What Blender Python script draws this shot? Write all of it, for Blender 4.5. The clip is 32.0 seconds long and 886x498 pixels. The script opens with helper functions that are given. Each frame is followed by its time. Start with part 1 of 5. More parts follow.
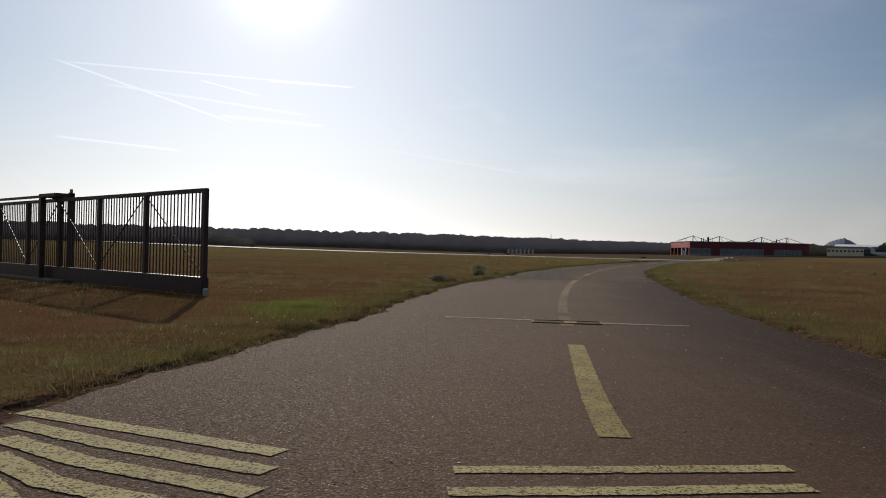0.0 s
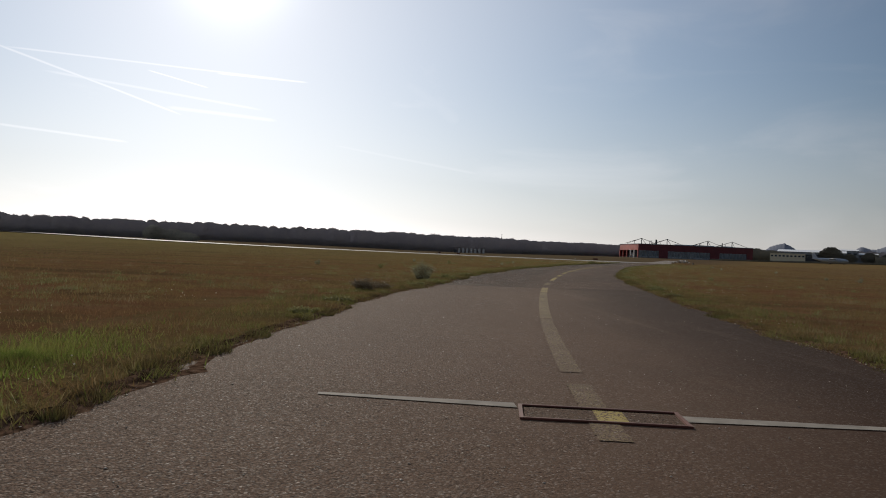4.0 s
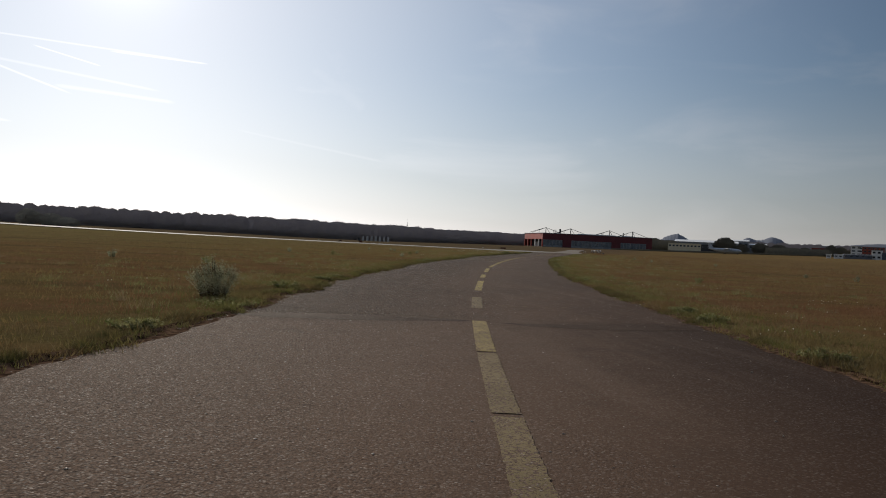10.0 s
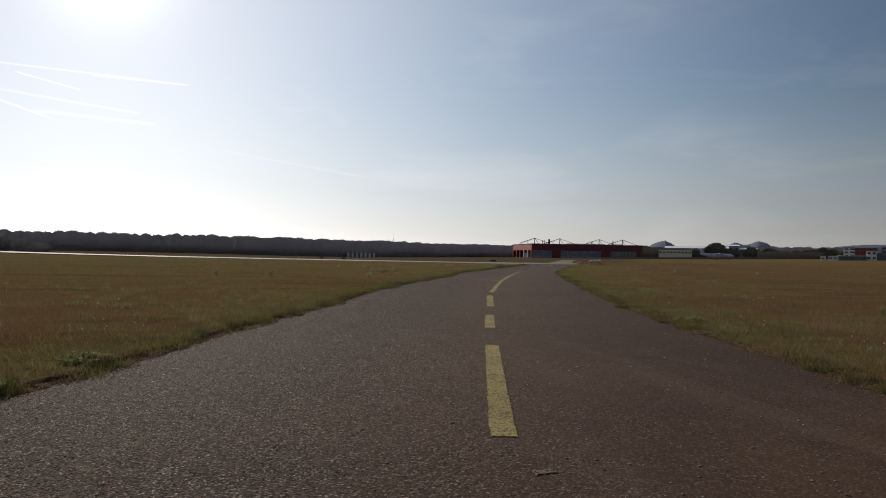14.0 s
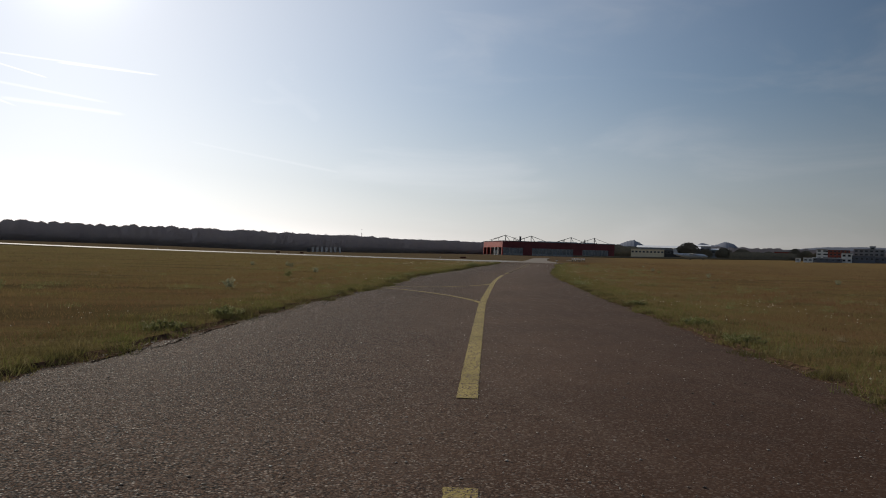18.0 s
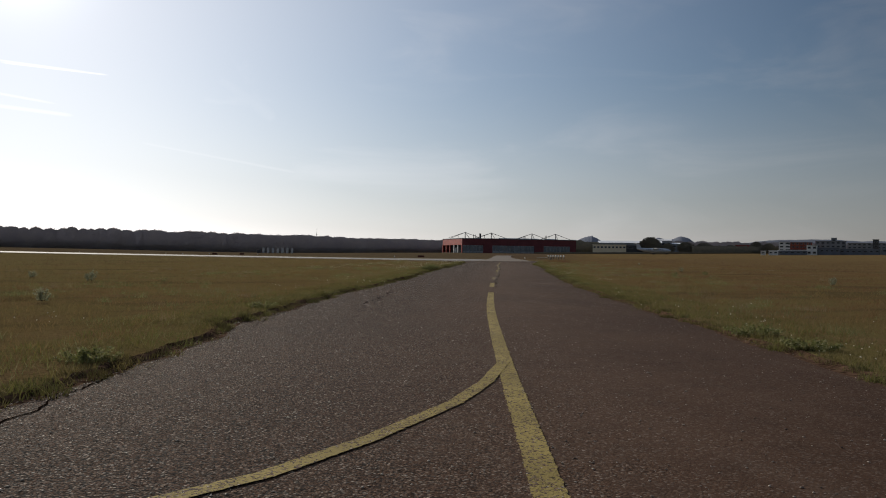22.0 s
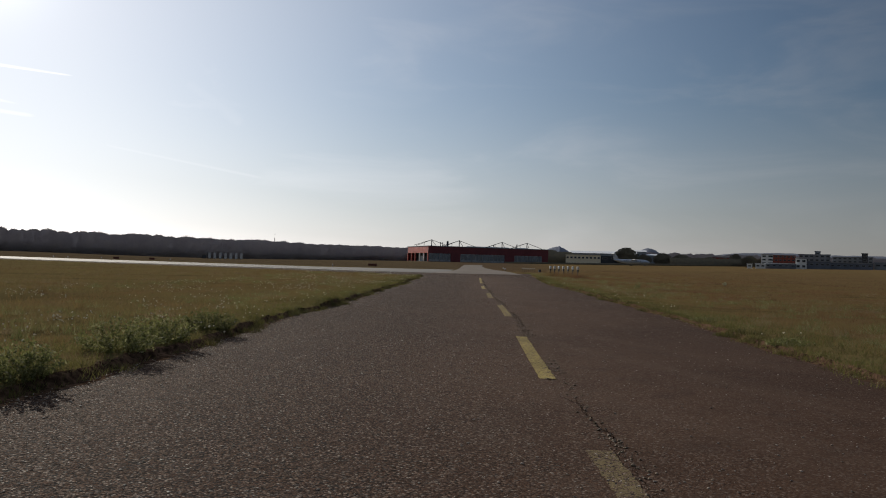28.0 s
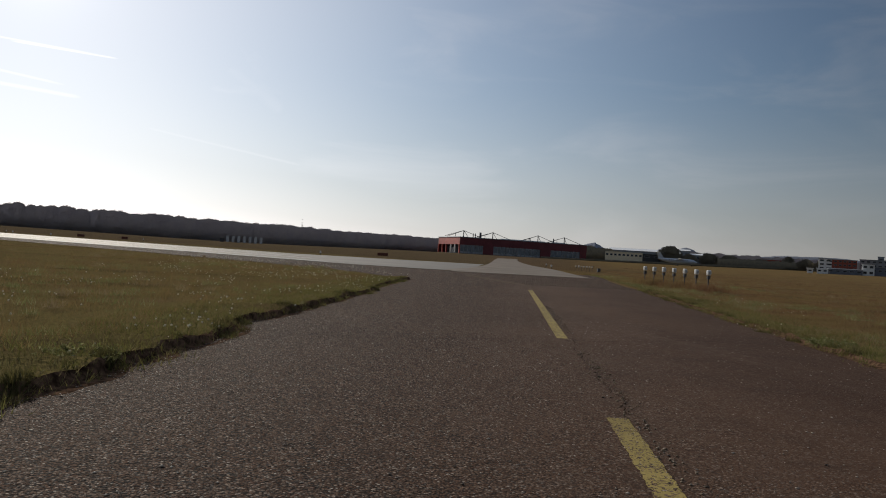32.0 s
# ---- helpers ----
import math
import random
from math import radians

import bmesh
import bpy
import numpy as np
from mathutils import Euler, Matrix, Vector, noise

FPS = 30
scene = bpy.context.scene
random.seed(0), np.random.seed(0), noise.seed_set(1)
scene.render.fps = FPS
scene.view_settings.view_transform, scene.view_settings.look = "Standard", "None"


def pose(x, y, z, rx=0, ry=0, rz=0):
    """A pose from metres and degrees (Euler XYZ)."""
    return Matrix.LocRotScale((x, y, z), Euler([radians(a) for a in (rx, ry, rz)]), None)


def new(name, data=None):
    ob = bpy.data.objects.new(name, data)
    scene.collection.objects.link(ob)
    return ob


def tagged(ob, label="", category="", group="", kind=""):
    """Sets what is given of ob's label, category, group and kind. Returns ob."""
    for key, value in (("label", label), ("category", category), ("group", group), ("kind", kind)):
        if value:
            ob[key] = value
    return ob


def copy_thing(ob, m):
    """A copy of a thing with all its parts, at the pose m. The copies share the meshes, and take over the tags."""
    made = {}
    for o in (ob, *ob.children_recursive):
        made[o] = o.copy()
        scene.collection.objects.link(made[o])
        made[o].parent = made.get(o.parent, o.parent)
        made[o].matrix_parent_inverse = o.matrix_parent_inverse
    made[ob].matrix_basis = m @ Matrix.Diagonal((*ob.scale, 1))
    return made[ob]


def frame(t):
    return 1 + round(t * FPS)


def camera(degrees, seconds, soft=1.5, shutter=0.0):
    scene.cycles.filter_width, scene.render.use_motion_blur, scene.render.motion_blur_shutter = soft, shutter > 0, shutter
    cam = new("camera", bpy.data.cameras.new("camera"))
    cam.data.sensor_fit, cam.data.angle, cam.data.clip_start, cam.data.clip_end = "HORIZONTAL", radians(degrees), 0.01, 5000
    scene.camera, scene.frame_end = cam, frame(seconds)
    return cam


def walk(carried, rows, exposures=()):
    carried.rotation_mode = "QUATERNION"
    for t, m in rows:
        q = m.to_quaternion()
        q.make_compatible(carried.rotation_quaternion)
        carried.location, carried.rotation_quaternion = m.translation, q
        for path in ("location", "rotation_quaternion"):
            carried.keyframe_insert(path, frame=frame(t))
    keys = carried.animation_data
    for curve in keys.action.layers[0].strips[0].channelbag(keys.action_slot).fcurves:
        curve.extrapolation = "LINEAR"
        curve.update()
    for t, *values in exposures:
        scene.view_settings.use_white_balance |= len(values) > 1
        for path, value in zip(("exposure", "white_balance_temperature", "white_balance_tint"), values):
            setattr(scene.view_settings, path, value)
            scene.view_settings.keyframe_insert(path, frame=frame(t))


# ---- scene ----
cam = camera(60.0, 32.0, soft=1.0)
PATH = [
    (0, pose(0.003, -0.003, 1.062, 90.15, -1.28, -0.06)),
    (0.5, pose(0.069, 0.884, 1.047, 90.09, -1.46, -0.57)),
    (1, pose(0.144, 1.777, 1.044, 90.15, -1.59, -1.22)),
    (1.5, pose(0.214, 2.631, 1.033, 90.03, -1.54, -1.80)),
    (2, pose(0.267, 3.482, 1.036, 90.03, -1.70, -2.21)),
    (2.5, pose(0.336, 4.336, 1.037, 90.21, -1.83, -2.53)),
    (3, pose(0.403, 5.202, 1.031, 90.05, -1.93, -2.87)),
    (3.5, pose(0.483, 6.039, 1.028, 90.11, -2.07, -3.30)),
    (5.5, pose(0.845, 9.705, 1.043, 90.30, -2.51, -5.28)),
    (6, pose(1.003, 10.805, 1.047, 90.64, -2.33, -5.96)),
    (6.5, pose(1.191, 11.931, 1.045, 90.94, -2.36, -6.62)),
    (7, pose(1.382, 13.084, 1.042, 90.25, -2.45, -7.24)),
    (7.5, pose(1.579, 14.286, 1.056, 90.22, -2.51, -8.02)),
    (8, pose(1.822, 15.495, 1.057, 90.22, -2.66, -8.79)),
    (8.5, pose(2.064, 16.681, 1.042, 90.06, -2.56, -9.44)),
    (9, pose(2.299, 17.878, 1.042, 89.97, -2.53, -9.96)),
    (9.5, pose(2.580, 19.116, 1.035, 89.86, -2.66, -10.42)),
    (10, pose(2.865, 20.407, 1.041, 89.58, -2.60, -10.78)),
    (10.5, pose(3.174, 21.759, 1.038, 90.13, -1.98, -10.99)),
    (11, pose(3.476, 23.126, 1.031, 90.31, -1.79, -11.08)),
    (11.5, pose(3.796, 24.500, 1.032, 90.65, -1.79, -11.20)),
    (12, pose(4.120, 25.984, 1.033, 90.41, -2.00, -10.96)),
    (12.5, pose(4.463, 27.594, 1.023, 90.52, -1.86, -10.69)),
    (13, pose(4.814, 29.285, 1.024, 90.16, -1.54, -10.71)),
    (13.5, pose(5.216, 31.073, 1.032, 90.12, -1.13, -11.06)),
    (14, pose(5.659, 32.951, 1.048, 90.65, -0.82, -11.68)),
    (14.5, pose(6.126, 34.884, 1.050, 90.51, -0.67, -12.40)),
    (15, pose(6.635, 36.833, 1.039, 90.16, -0.60, -13.07)),
    (15.5, pose(7.175, 38.820, 1.037, 89.83, -0.92, -13.71)),
    (17.5, pose(9.682, 47.916, 1.048, 90.07, -1.64, -14.27)),
    (18, pose(10.351, 50.316, 1.047, 90.42, -1.66, -13.93)),
    (18.5, pose(11.029, 52.738, 1.036, 90.82, -1.98, -13.38)),
    (19, pose(11.711, 55.199, 1.050, 90.91, -2.26, -12.87)),
    (19.5, pose(12.426, 57.776, 1.040, 91.61, -1.99, -12.80)),
    (20, pose(13.166, 60.406, 1.024, 91.92, -1.48, -13.41)),
    (20.5, pose(13.962, 62.995, 1.046, 91.75, -0.68, -14.36)),
    (21, pose(14.745, 65.563, 1.050, 90.73, -0.03, -15.52)),
    (21.5, pose(15.495, 68.114, 1.031, 90.22, -0.40, -16.56)),
    (22, pose(16.363, 70.831, 1.033, 90.38, -0.69, -16.99)),
    (22.5, pose(17.283, 73.677, 1.047, 90.04, -1.07, -16.84)),
    (23, pose(18.249, 76.540, 1.045, 91.51, -1.45, -16.21)),
    (23.5, pose(19.236, 79.420, 1.042, 91.87, -1.80, -15.91)),
    (24, pose(20.212, 82.315, 1.040, 91.42, -1.94, -16.00)),
    (24.5, pose(21.203, 85.216, 1.046, 91.94, -1.61, -17.06)),
    (25, pose(22.185, 88.151, 1.029, 90.48, -1.50, -18.10)),
    (25.5, pose(23.304, 91.160, 1.041, 89.40, -0.78, -19.77)),
    (27.5, pose(28.467, 104.663, 1.026, 89.73, -0.90, -19.51)),
    (28, pose(29.912, 108.324, 1.042, 91.07, -1.49, -19.44)),
    (28.5, pose(31.429, 111.981, 1.031, 90.84, -2.57, -19.35)),
    (29, pose(32.888, 115.711, 1.030, 91.38, -2.64, -19.67)),
    (29.5, pose(34.347, 119.461, 1.044, 91.78, -2.33, -20.55)),
    (30, pose(35.777, 123.157, 1.039, 90.87, -2.73, -21.17)),
    (30.5, pose(37.196, 126.800, 1.038, 90.10, -3.28, -20.80)),
    (31, pose(38.561, 130.414, 1.043, 90.45, -3.86, -19.41)),
    (31.5, pose(39.867, 134.001, 1.044, 89.92, -3.70, -17.72)),
    (32, pose(41.183, 137.579, 1.057, 90.36, -3.50, -16.97)),
]
# camera, path, light levels
EXPOSURES = [(0.0, 0.0), (32.0, 0.0)]
SKY_STRENGTH, SUN_STRENGTH = 0.0483, 3.5
SKY_AIR, SKY_DUST, SKY_OZONE, SKY_HAZE, SKY_SAT = 1.0, 0.25, 2.6, 0.85, 1.05
ASPHALT_A, ASPHALT_B, ASPHALT_SPEC = (0.073, 0.040, 0.026), (0.103, 0.059, 0.038), 0.036
GRASS_DRY, GRASS_GREEN, GRASS_RUST, GRASS_STRAW = (0.182, 0.100, 0.050), (0.146, 0.120, 0.050), (0.162, 0.070, 0.042), (0.225, 0.145, 0.080)
walk(cam, PATH, EXPOSURES)

# ---------------------------------------------------------------- sky, sun
SUN_EL, SUN_AZ = 20.3, -12.5      # degrees; azimuth clockwise from +y


def node(nt, kind, **props):
    n = nt.nodes.new(kind)
    for k, v in props.items():
        if k == "op":
            n.operation = v
        elif k == "blend":
            n.blend_type = v
        elif k == "data":
            n.data_type = v
    return n


def plug(nt, n, i, v):
    """Set input i of node n to a socket or a value."""
    if isinstance(v, bpy.types.NodeSocket):
        nt.links.new(v, n.inputs[i])
    else:
        n.inputs[i].default_value = v


def mathn(nt, op, a, b=None, c=None):
    n = node(nt, "ShaderNodeMath", op=op)
    plug(nt, n, 0, a)
    if b is not None:
        plug(nt, n, 1, b)
    if c is not None:
        plug(nt, n, 2, c)
    return n.outputs[0]


def ramp(nt, v, a, b, lo=0.0, hi=1.0):
    n = nt.nodes.new("ShaderNodeMapRange")
    n.interpolation_type = "SMOOTHSTEP"
    plug(nt, n, 0, v)
    n.inputs[1].default_value, n.inputs[2].default_value = a, b
    n.inputs[3].default_value, n.inputs[4].default_value = lo, hi
    return n.outputs[0]


def mixc(nt, f, a, b, blend="MIX"):
    n = nt.nodes.new("ShaderNodeMix")
    n.data_type, n.blend_type = "RGBA", blend
    plug(nt, n, 0, f)
    for i, v in ((6, a), (7, b)):
        plug(nt, n, i, v if isinstance(v, bpy.types.NodeSocket) else (*v, 1.0))
    return n.outputs[2]


def make_sky():
    w = bpy.data.worlds.new("sky")
    scene.world = w
    w.use_nodes = True
    nt = w.node_tree
    bg = nt.nodes["Background"]
    sk = nt.nodes.new("ShaderNodeTexSky")
    sk.sky_type, sk.sun_disc = "NISHITA", False
    sk.sun_elevation, sk.sun_rotation = radians(SUN_EL), radians(SUN_AZ)
    sk.altitude, sk.air_density, sk.dust_density, sk.ozone_density = 300, SKY_AIR, SKY_DUST, SKY_OZONE
    way = nt.nodes.new("ShaderNodeTexCoord").outputs["Generated"]
    # thin high cloud, drawn out sideways
    mp = nt.nodes.new("ShaderNodeMapping")
    mp.inputs["Rotation"].default_value = (0, 0, 0.2)
    mp.inputs["Scale"].default_value = (2.2, 2.0, 9.0)
    nt.links.new(way, mp.inputs[0])
    nz = nt.nodes.new("ShaderNodeTexNoise")
    nz.inputs["Scale"].default_value, nz.inputs["Detail"].default_value = 1.6, 7.0
    nz.inputs["Roughness"].default_value, nz.inputs["Distortion"].default_value = 0.55, 0.6
    nt.links.new(mp.outputs[0], nz.inputs["Vector"])
    veil = ramp(nt, nz.outputs[0], 0.46, 0.78, 0.0, 0.22)
    sd = nt.nodes.new("ShaderNodeVectorMath"); sd.operation = "DOT_PRODUCT"
    nt.links.new(way, sd.inputs[0])
    sd.inputs[1].default_value = (math.sin(radians(SUN_AZ)) * math.cos(radians(SUN_EL)), math.cos(radians(SUN_AZ)) * math.cos(radians(SUN_EL)), math.sin(radians(SUN_EL)))
    # thin ice cloud is thickest towards the sun
    total = mathn(nt, "MAXIMUM", veil, ramp(nt, sd.outputs["Value"], 0.85, 1.0, 0.0, 0.15))

    def trail(a, b, width, strength, total):
        a, b = Vector(a).normalized(), Vector(b).normalized()
        n, m = a.cross(b).normalized(), (a + b).normalized()
        half = a.angle(b) / 2
        d1 = nt.nodes.new("ShaderNodeVectorMath"); d1.operation = "DOT_PRODUCT"
        nt.links.new(way, d1.inputs[0]); d1.inputs[1].default_value = n
        d2 = nt.nodes.new("ShaderNodeVectorMath"); d2.operation = "DOT_PRODUCT"
        nt.links.new(way, d2.inputs[0]); d2.inputs[1].default_value = m
        wob = mathn(nt, "MULTIPLY_ADD", nz.outputs[0], width * 0.8, -width * 0.4)
        off = mathn(nt, "ABSOLUTE", mathn(nt, "ADD", d1.outputs["Value"], wob))
        across = ramp(nt, off, 0.0, width, strength, 0.0)
        along = ramp(nt, d2.outputs["Value"], math.cos(half), math.cos(half * 0.7))
        return mathn(nt, "MAXIMUM", total, mathn(nt, "MULTIPLY", across, along))

    total = trail((-0.46, 0.87, 0.207), (-0.105, 0.972, 0.2045), 0.0022, 0.45, total)
    total = trail((-0.23, 0.955, 0.207), (-0.108, 0.972, 0.2045), 0.0020, 0.6, total)
    total = trail((-0.46, 0.865, 0.213), (-0.25, 0.956, 0.149), 0.0024, 0.5, total)
    total = trail((-0.42, 0.89, 0.188), (-0.150, 0.975, 0.165), 0.0034, 0.35, total)
    total = trail((-0.303, 0.931, 0.202), (-0.228, 0.955, 0.187), 0.0016, 0.6, total)
    total = trail((-0.458, 0.88, 0.123), (-0.311, 0.943, 0.115), 0.003, 0.4, total)
    total = trail((0.0, 0.977, 0.215), (0.085, 0.983, 0.162), 0.022, 0.16, total)
    total = trail((-0.10, 0.988, 0.133), (0.125, 0.988, 0.098), 0.004, 0.2, total)
    total = trail((-0.29, 0.944, 0.161), (-0.142, 0.978, 0.155), 0.005, 0.35, total)
    # cloud scatters the sky's own light: brighter and less blue
    hsv = nt.nodes.new("ShaderNodeHueSaturation")
    hsv.inputs["Saturation"].default_value, hsv.inputs["Value"].default_value = 0.22, 1.55
    nt.links.new(sk.outputs[0], hsv.inputs["Color"])
    col = mixc(nt, total, sk.outputs[0], hsv.outputs[0])
    # a whitish haze towards the horizon takes the yellow out
    sep = nt.nodes.new("ShaderNodeSeparateXYZ")
    nt.links.new(way, sep.inputs[0])
    low = ramp(nt, sep.outputs[2], -0.02, 0.24, SKY_HAZE, 0.0)
    hz = nt.nodes.new("ShaderNodeHueSaturation")
    hz.inputs["Saturation"].default_value, hz.inputs["Value"].default_value = 0.16, 1.06
    nt.links.new(col, hz.inputs["Color"])
    col = mixc(nt, low, col, mixc(nt, 1.0, hz.outputs[0], (0.935, 0.985, 1.07), "MULTIPLY"))
    soft = nt.nodes.new("ShaderNodeHueSaturation")
    soft.inputs["Saturation"].default_value = SKY_SAT
    nt.links.new(col, soft.inputs["Color"])
    col = mixc(nt, 1.0, soft.outputs[0], (1.065, 0.995, 0.968), "MULTIPLY")
    # clear air scatters most towards the sun
    col = mixc(nt, 1.0, col, ramp(nt, sd.outputs["Value"], 0.40, 0.88, 0.80, 1.05), "MULTIPLY")
    # bright ring of forward-scattered light round the sun
    d = mathn(nt, "MAXIMUM", sd.outputs["Value"], 0.0)
    for power, gain, tint in ((6.0, 8.2, (0.94, 0.98, 1.02)), (50.0, 1.0, (1.0, 1.0, 0.98)), (500.0, 14.0, (1.0, 0.98, 0.93))):
        col = mixc(nt, mathn(nt, "POWER", d, power), col, tuple(gain * c for c in tint), "ADD")
    # made-up veil high overhead, above the view, added as fill light
    col = mixc(nt, ramp(nt, sep.outputs[2], 0.36, 0.75), col, (3.6, 3.8, 4.1), "ADD")
    nt.links.new(col, bg.inputs[0])
    bg.inputs[1].default_value = SKY_STRENGTH


make_sky()
sun = new("sun", bpy.data.lights.new("sun", "SUN"))
sun.data.energy, sun.data.angle, sun.data.color = SUN_STRENGTH, radians(0.6), (1.0, 0.91, 0.77)
sun.matrix_basis = pose(0, 0, 60, 90 - SUN_EL, 0, 180 - SUN_AZ)


# ---------------------------------------------------------------- materials
def material(name):
    m = bpy.data.materials.new(name)
    m.use_nodes = True
    nt = m.node_tree
    return m, nt, nt.nodes["Principled BSDF"]


def where(nt, scale=(1, 1, 1)):
    """World-size coordinates: the position in metres."""
    g = nt.nodes.new("ShaderNodeNewGeometry")
    mp = nt.nodes.new("ShaderNodeMapping")
    mp.inputs["Scale"].default_value = scale
    nt.links.new(g.outputs["Position"], mp.inputs[0])
    return mp.outputs[0]


def noisen(nt, vec, scale, detail=4.0, rough=0.55):
    n = nt.nodes.new("ShaderNodeTexNoise")
    n.inputs["Scale"].default_value, n.inputs["Detail"].default_value, n.inputs["Roughness"].default_value = scale, detail, rough
    nt.links.new(vec, n.inputs["Vector"])
    return n.outputs[0]


def voro(nt, vec, scale, feature="F1"):
    n = nt.nodes.new("ShaderNodeTexVoronoi")
    n.feature = feature
    n.inputs["Scale"].default_value = scale
    nt.links.new(vec, n.inputs["Vector"])
    return n


def bump(nt, bs, height, strength, dist):
    b = nt.nodes.new("ShaderNodeBump")
    b.inputs["Strength"].default_value, b.inputs["Distance"].default_value = strength, dist
    nt.links.new(height, b.inputs["Height"])
    nt.links.new(b.outputs[0], bs.inputs["Normal"])


def plain(name, colour, rough=0.6, metal=0.0, vary=0.25, scale=3.0, relief=0.0):
    """A painted or bare surface with soft stains and grain."""
    m, nt, bs = material(name)
    p = where(nt)
    a, b = noisen(nt, p, scale), noisen(nt, p, scale * 14, 3.0)
    dark = tuple(c * (1 - vary) for c in colour)
    light = tuple(min(1, c * (1 + vary * 0.6)) for c in colour)
    col = mixc(nt, ramp(nt, a, 0.3, 0.7), dark, light)
    col = mixc(nt, ramp(nt, b, 0.55, 0.75, 0.0, 0.35), col, dark)
    nt.links.new(col, bs.inputs["Base Color"])
    bs.inputs["Roughness"].default_value, bs.inputs["Metallic"].default_value = rough, metal
    bs.inputs["Specular IOR Level"].default_value = 0.0 if rough >= 1.0 else 0.05 if rough >= 0.85 else 0.4
    if relief:
        bump(nt, bs, b, relief, 0.004)
    return m


def asphalt_nodes(nt, dark=1.0):
    """Colour, roughness, relief and how far the stones show, of old coarse asphalt; a finer, newer surface lies before the joint."""
    p = where(nt)
    st = voro(nt, p, 82.0)
    fine = voro(nt, p, 210.0)
    peb = voro(nt, p, 36.0)
    pebc = nt.nodes.new("ShaderNodeSeparateColor")
    nt.links.new(peb.outputs["Color"], pebc.inputs[0])
    stone = nt.nodes.new("ShaderNodeSeparateColor")
    nt.links.new(st.outputs["Color"], stone.inputs[0])
    big, mid = noisen(nt, p, 0.35, 5.0), noisen(nt, p, 2.6, 4.0)
    at = nt.nodes.new("ShaderNodeAttribute")
    at.attribute_name = "across"
    sp = nt.nodes.new("ShaderNodeSeparateXYZ")
    nt.links.new(p, sp.inputs[0])
    old = ramp(nt, mathn(nt, "ADD", sp.outputs[1], mathn(nt, "MULTIPLY", mid, 0.5)), 30.6, 31.2)
    side = ramp(nt, mathn(nt, "ADD", at.outputs["Fac"], mathn(nt, "MULTIPLY", mid, 0.5)), 0.40, 1.0, 1.15, 0.16)
    coarse = mathn(nt, "MULTIPLY", side, mathn(nt, "MULTIPLY_ADD", old, 0.5, 0.5))
    base = mixc(nt, ramp(nt, big, 0.35, 0.66), tuple(dark * c for c in ASPHALT_A), tuple(dark * c for c in ASPHALT_B))
    base = mixc(nt, ramp(nt, mid, 0.45, 0.75, 0, 0.45), base, tuple(dark * c for c in (0.040, 0.025, 0.019)))
    # the dimmer right side of the view is painted into the asphalt colour
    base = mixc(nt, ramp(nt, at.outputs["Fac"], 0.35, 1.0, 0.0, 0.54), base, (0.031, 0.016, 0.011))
    # the newer surface takes more of this painted falloff
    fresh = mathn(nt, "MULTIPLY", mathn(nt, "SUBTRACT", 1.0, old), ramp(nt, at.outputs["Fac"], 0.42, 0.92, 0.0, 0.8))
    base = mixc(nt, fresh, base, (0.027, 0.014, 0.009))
    # long lighter and darker streaks where wheels have run
    wear = noisen(nt, where(nt, (1.6, 0.12, 1)), 1.0, 4.0, 0.6)
    base = mixc(nt, ramp(nt, wear, 0.50, 0.72, 0.0, 0.30), base, tuple(dark * c for c in (0.120, 0.080, 0.058)))
    # paler stretch before the joint; its fade to the right is painted falloff
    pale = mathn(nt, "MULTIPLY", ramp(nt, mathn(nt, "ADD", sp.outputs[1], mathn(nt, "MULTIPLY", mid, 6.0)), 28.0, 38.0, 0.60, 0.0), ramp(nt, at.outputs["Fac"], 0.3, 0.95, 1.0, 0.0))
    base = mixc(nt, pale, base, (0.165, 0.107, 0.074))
    # stones lying in the binder, some pale, some reddish
    base = mixc(nt, mathn(nt, "MULTIPLY", coarse, ramp(nt, stone.outputs[0], 0.50, 0.95, 0.0, 0.85)), base, tuple(dark * c for c in (0.188, 0.124, 0.088)))
    base = mixc(nt, mathn(nt, "MULTIPLY", coarse, ramp(nt, stone.outputs[1], 0.92, 0.985, 0.0, 0.95)), base, tuple(dark * c for c in (0.40, 0.34, 0.28)))
    base = mixc(nt, mathn(nt, "MULTIPLY", coarse, ramp(nt, stone.outputs[2], 0.78, 0.92, 0.0, 0.5)), base, tuple(dark * c for c in (0.125, 0.062, 0.040)))
    core = mathn(nt, "MULTIPLY", ramp(nt, peb.outputs["Distance"], 0.30, 0.42, 1.0, 0.0), mathn(nt, "MINIMUM", coarse, 1.0))
    base = mixc(nt, mathn(nt, "MULTIPLY", core, ramp(nt, pebc.outputs[0], 0.68, 0.74, 0.0, 0.9)), base, tuple(dark * c for c in (0.29, 0.215, 0.165)))
    base = mixc(nt, mathn(nt, "MULTIPLY", core, ramp(nt, pebc.outputs[2], 0.93, 0.945, 0.0, 0.95)), base, tuple(dark * c for c in (0.62, 0.56, 0.47)))
    base = mixc(nt, mathn(nt, "MULTIPLY", core, ramp(nt, pebc.outputs[1], 0.68, 0.76, 0.0, 0.9)), base, tuple(dark * c for c in (0.018, 0.013, 0.012)))
    gaps = ramp(nt, st.outputs["Distance"], 0.35, 0.75)
    base = mixc(nt, mathn(nt, "MULTIPLY", gaps, mathn(nt, "MINIMUM", mathn(nt, "MULTIPLY", coarse, 0.95), 1.0)), base, (0.014, 0.010, 0.009))
    h = mathn(nt, "ADD", mathn(nt, "MULTIPLY", st.outputs["Distance"], -1.0), mathn(nt, "MULTIPLY", fine.outputs["Distance"], -0.35))
    h = mathn(nt, "ADD", h, mathn(nt, "MULTIPLY", stone.outputs[0], 0.6))
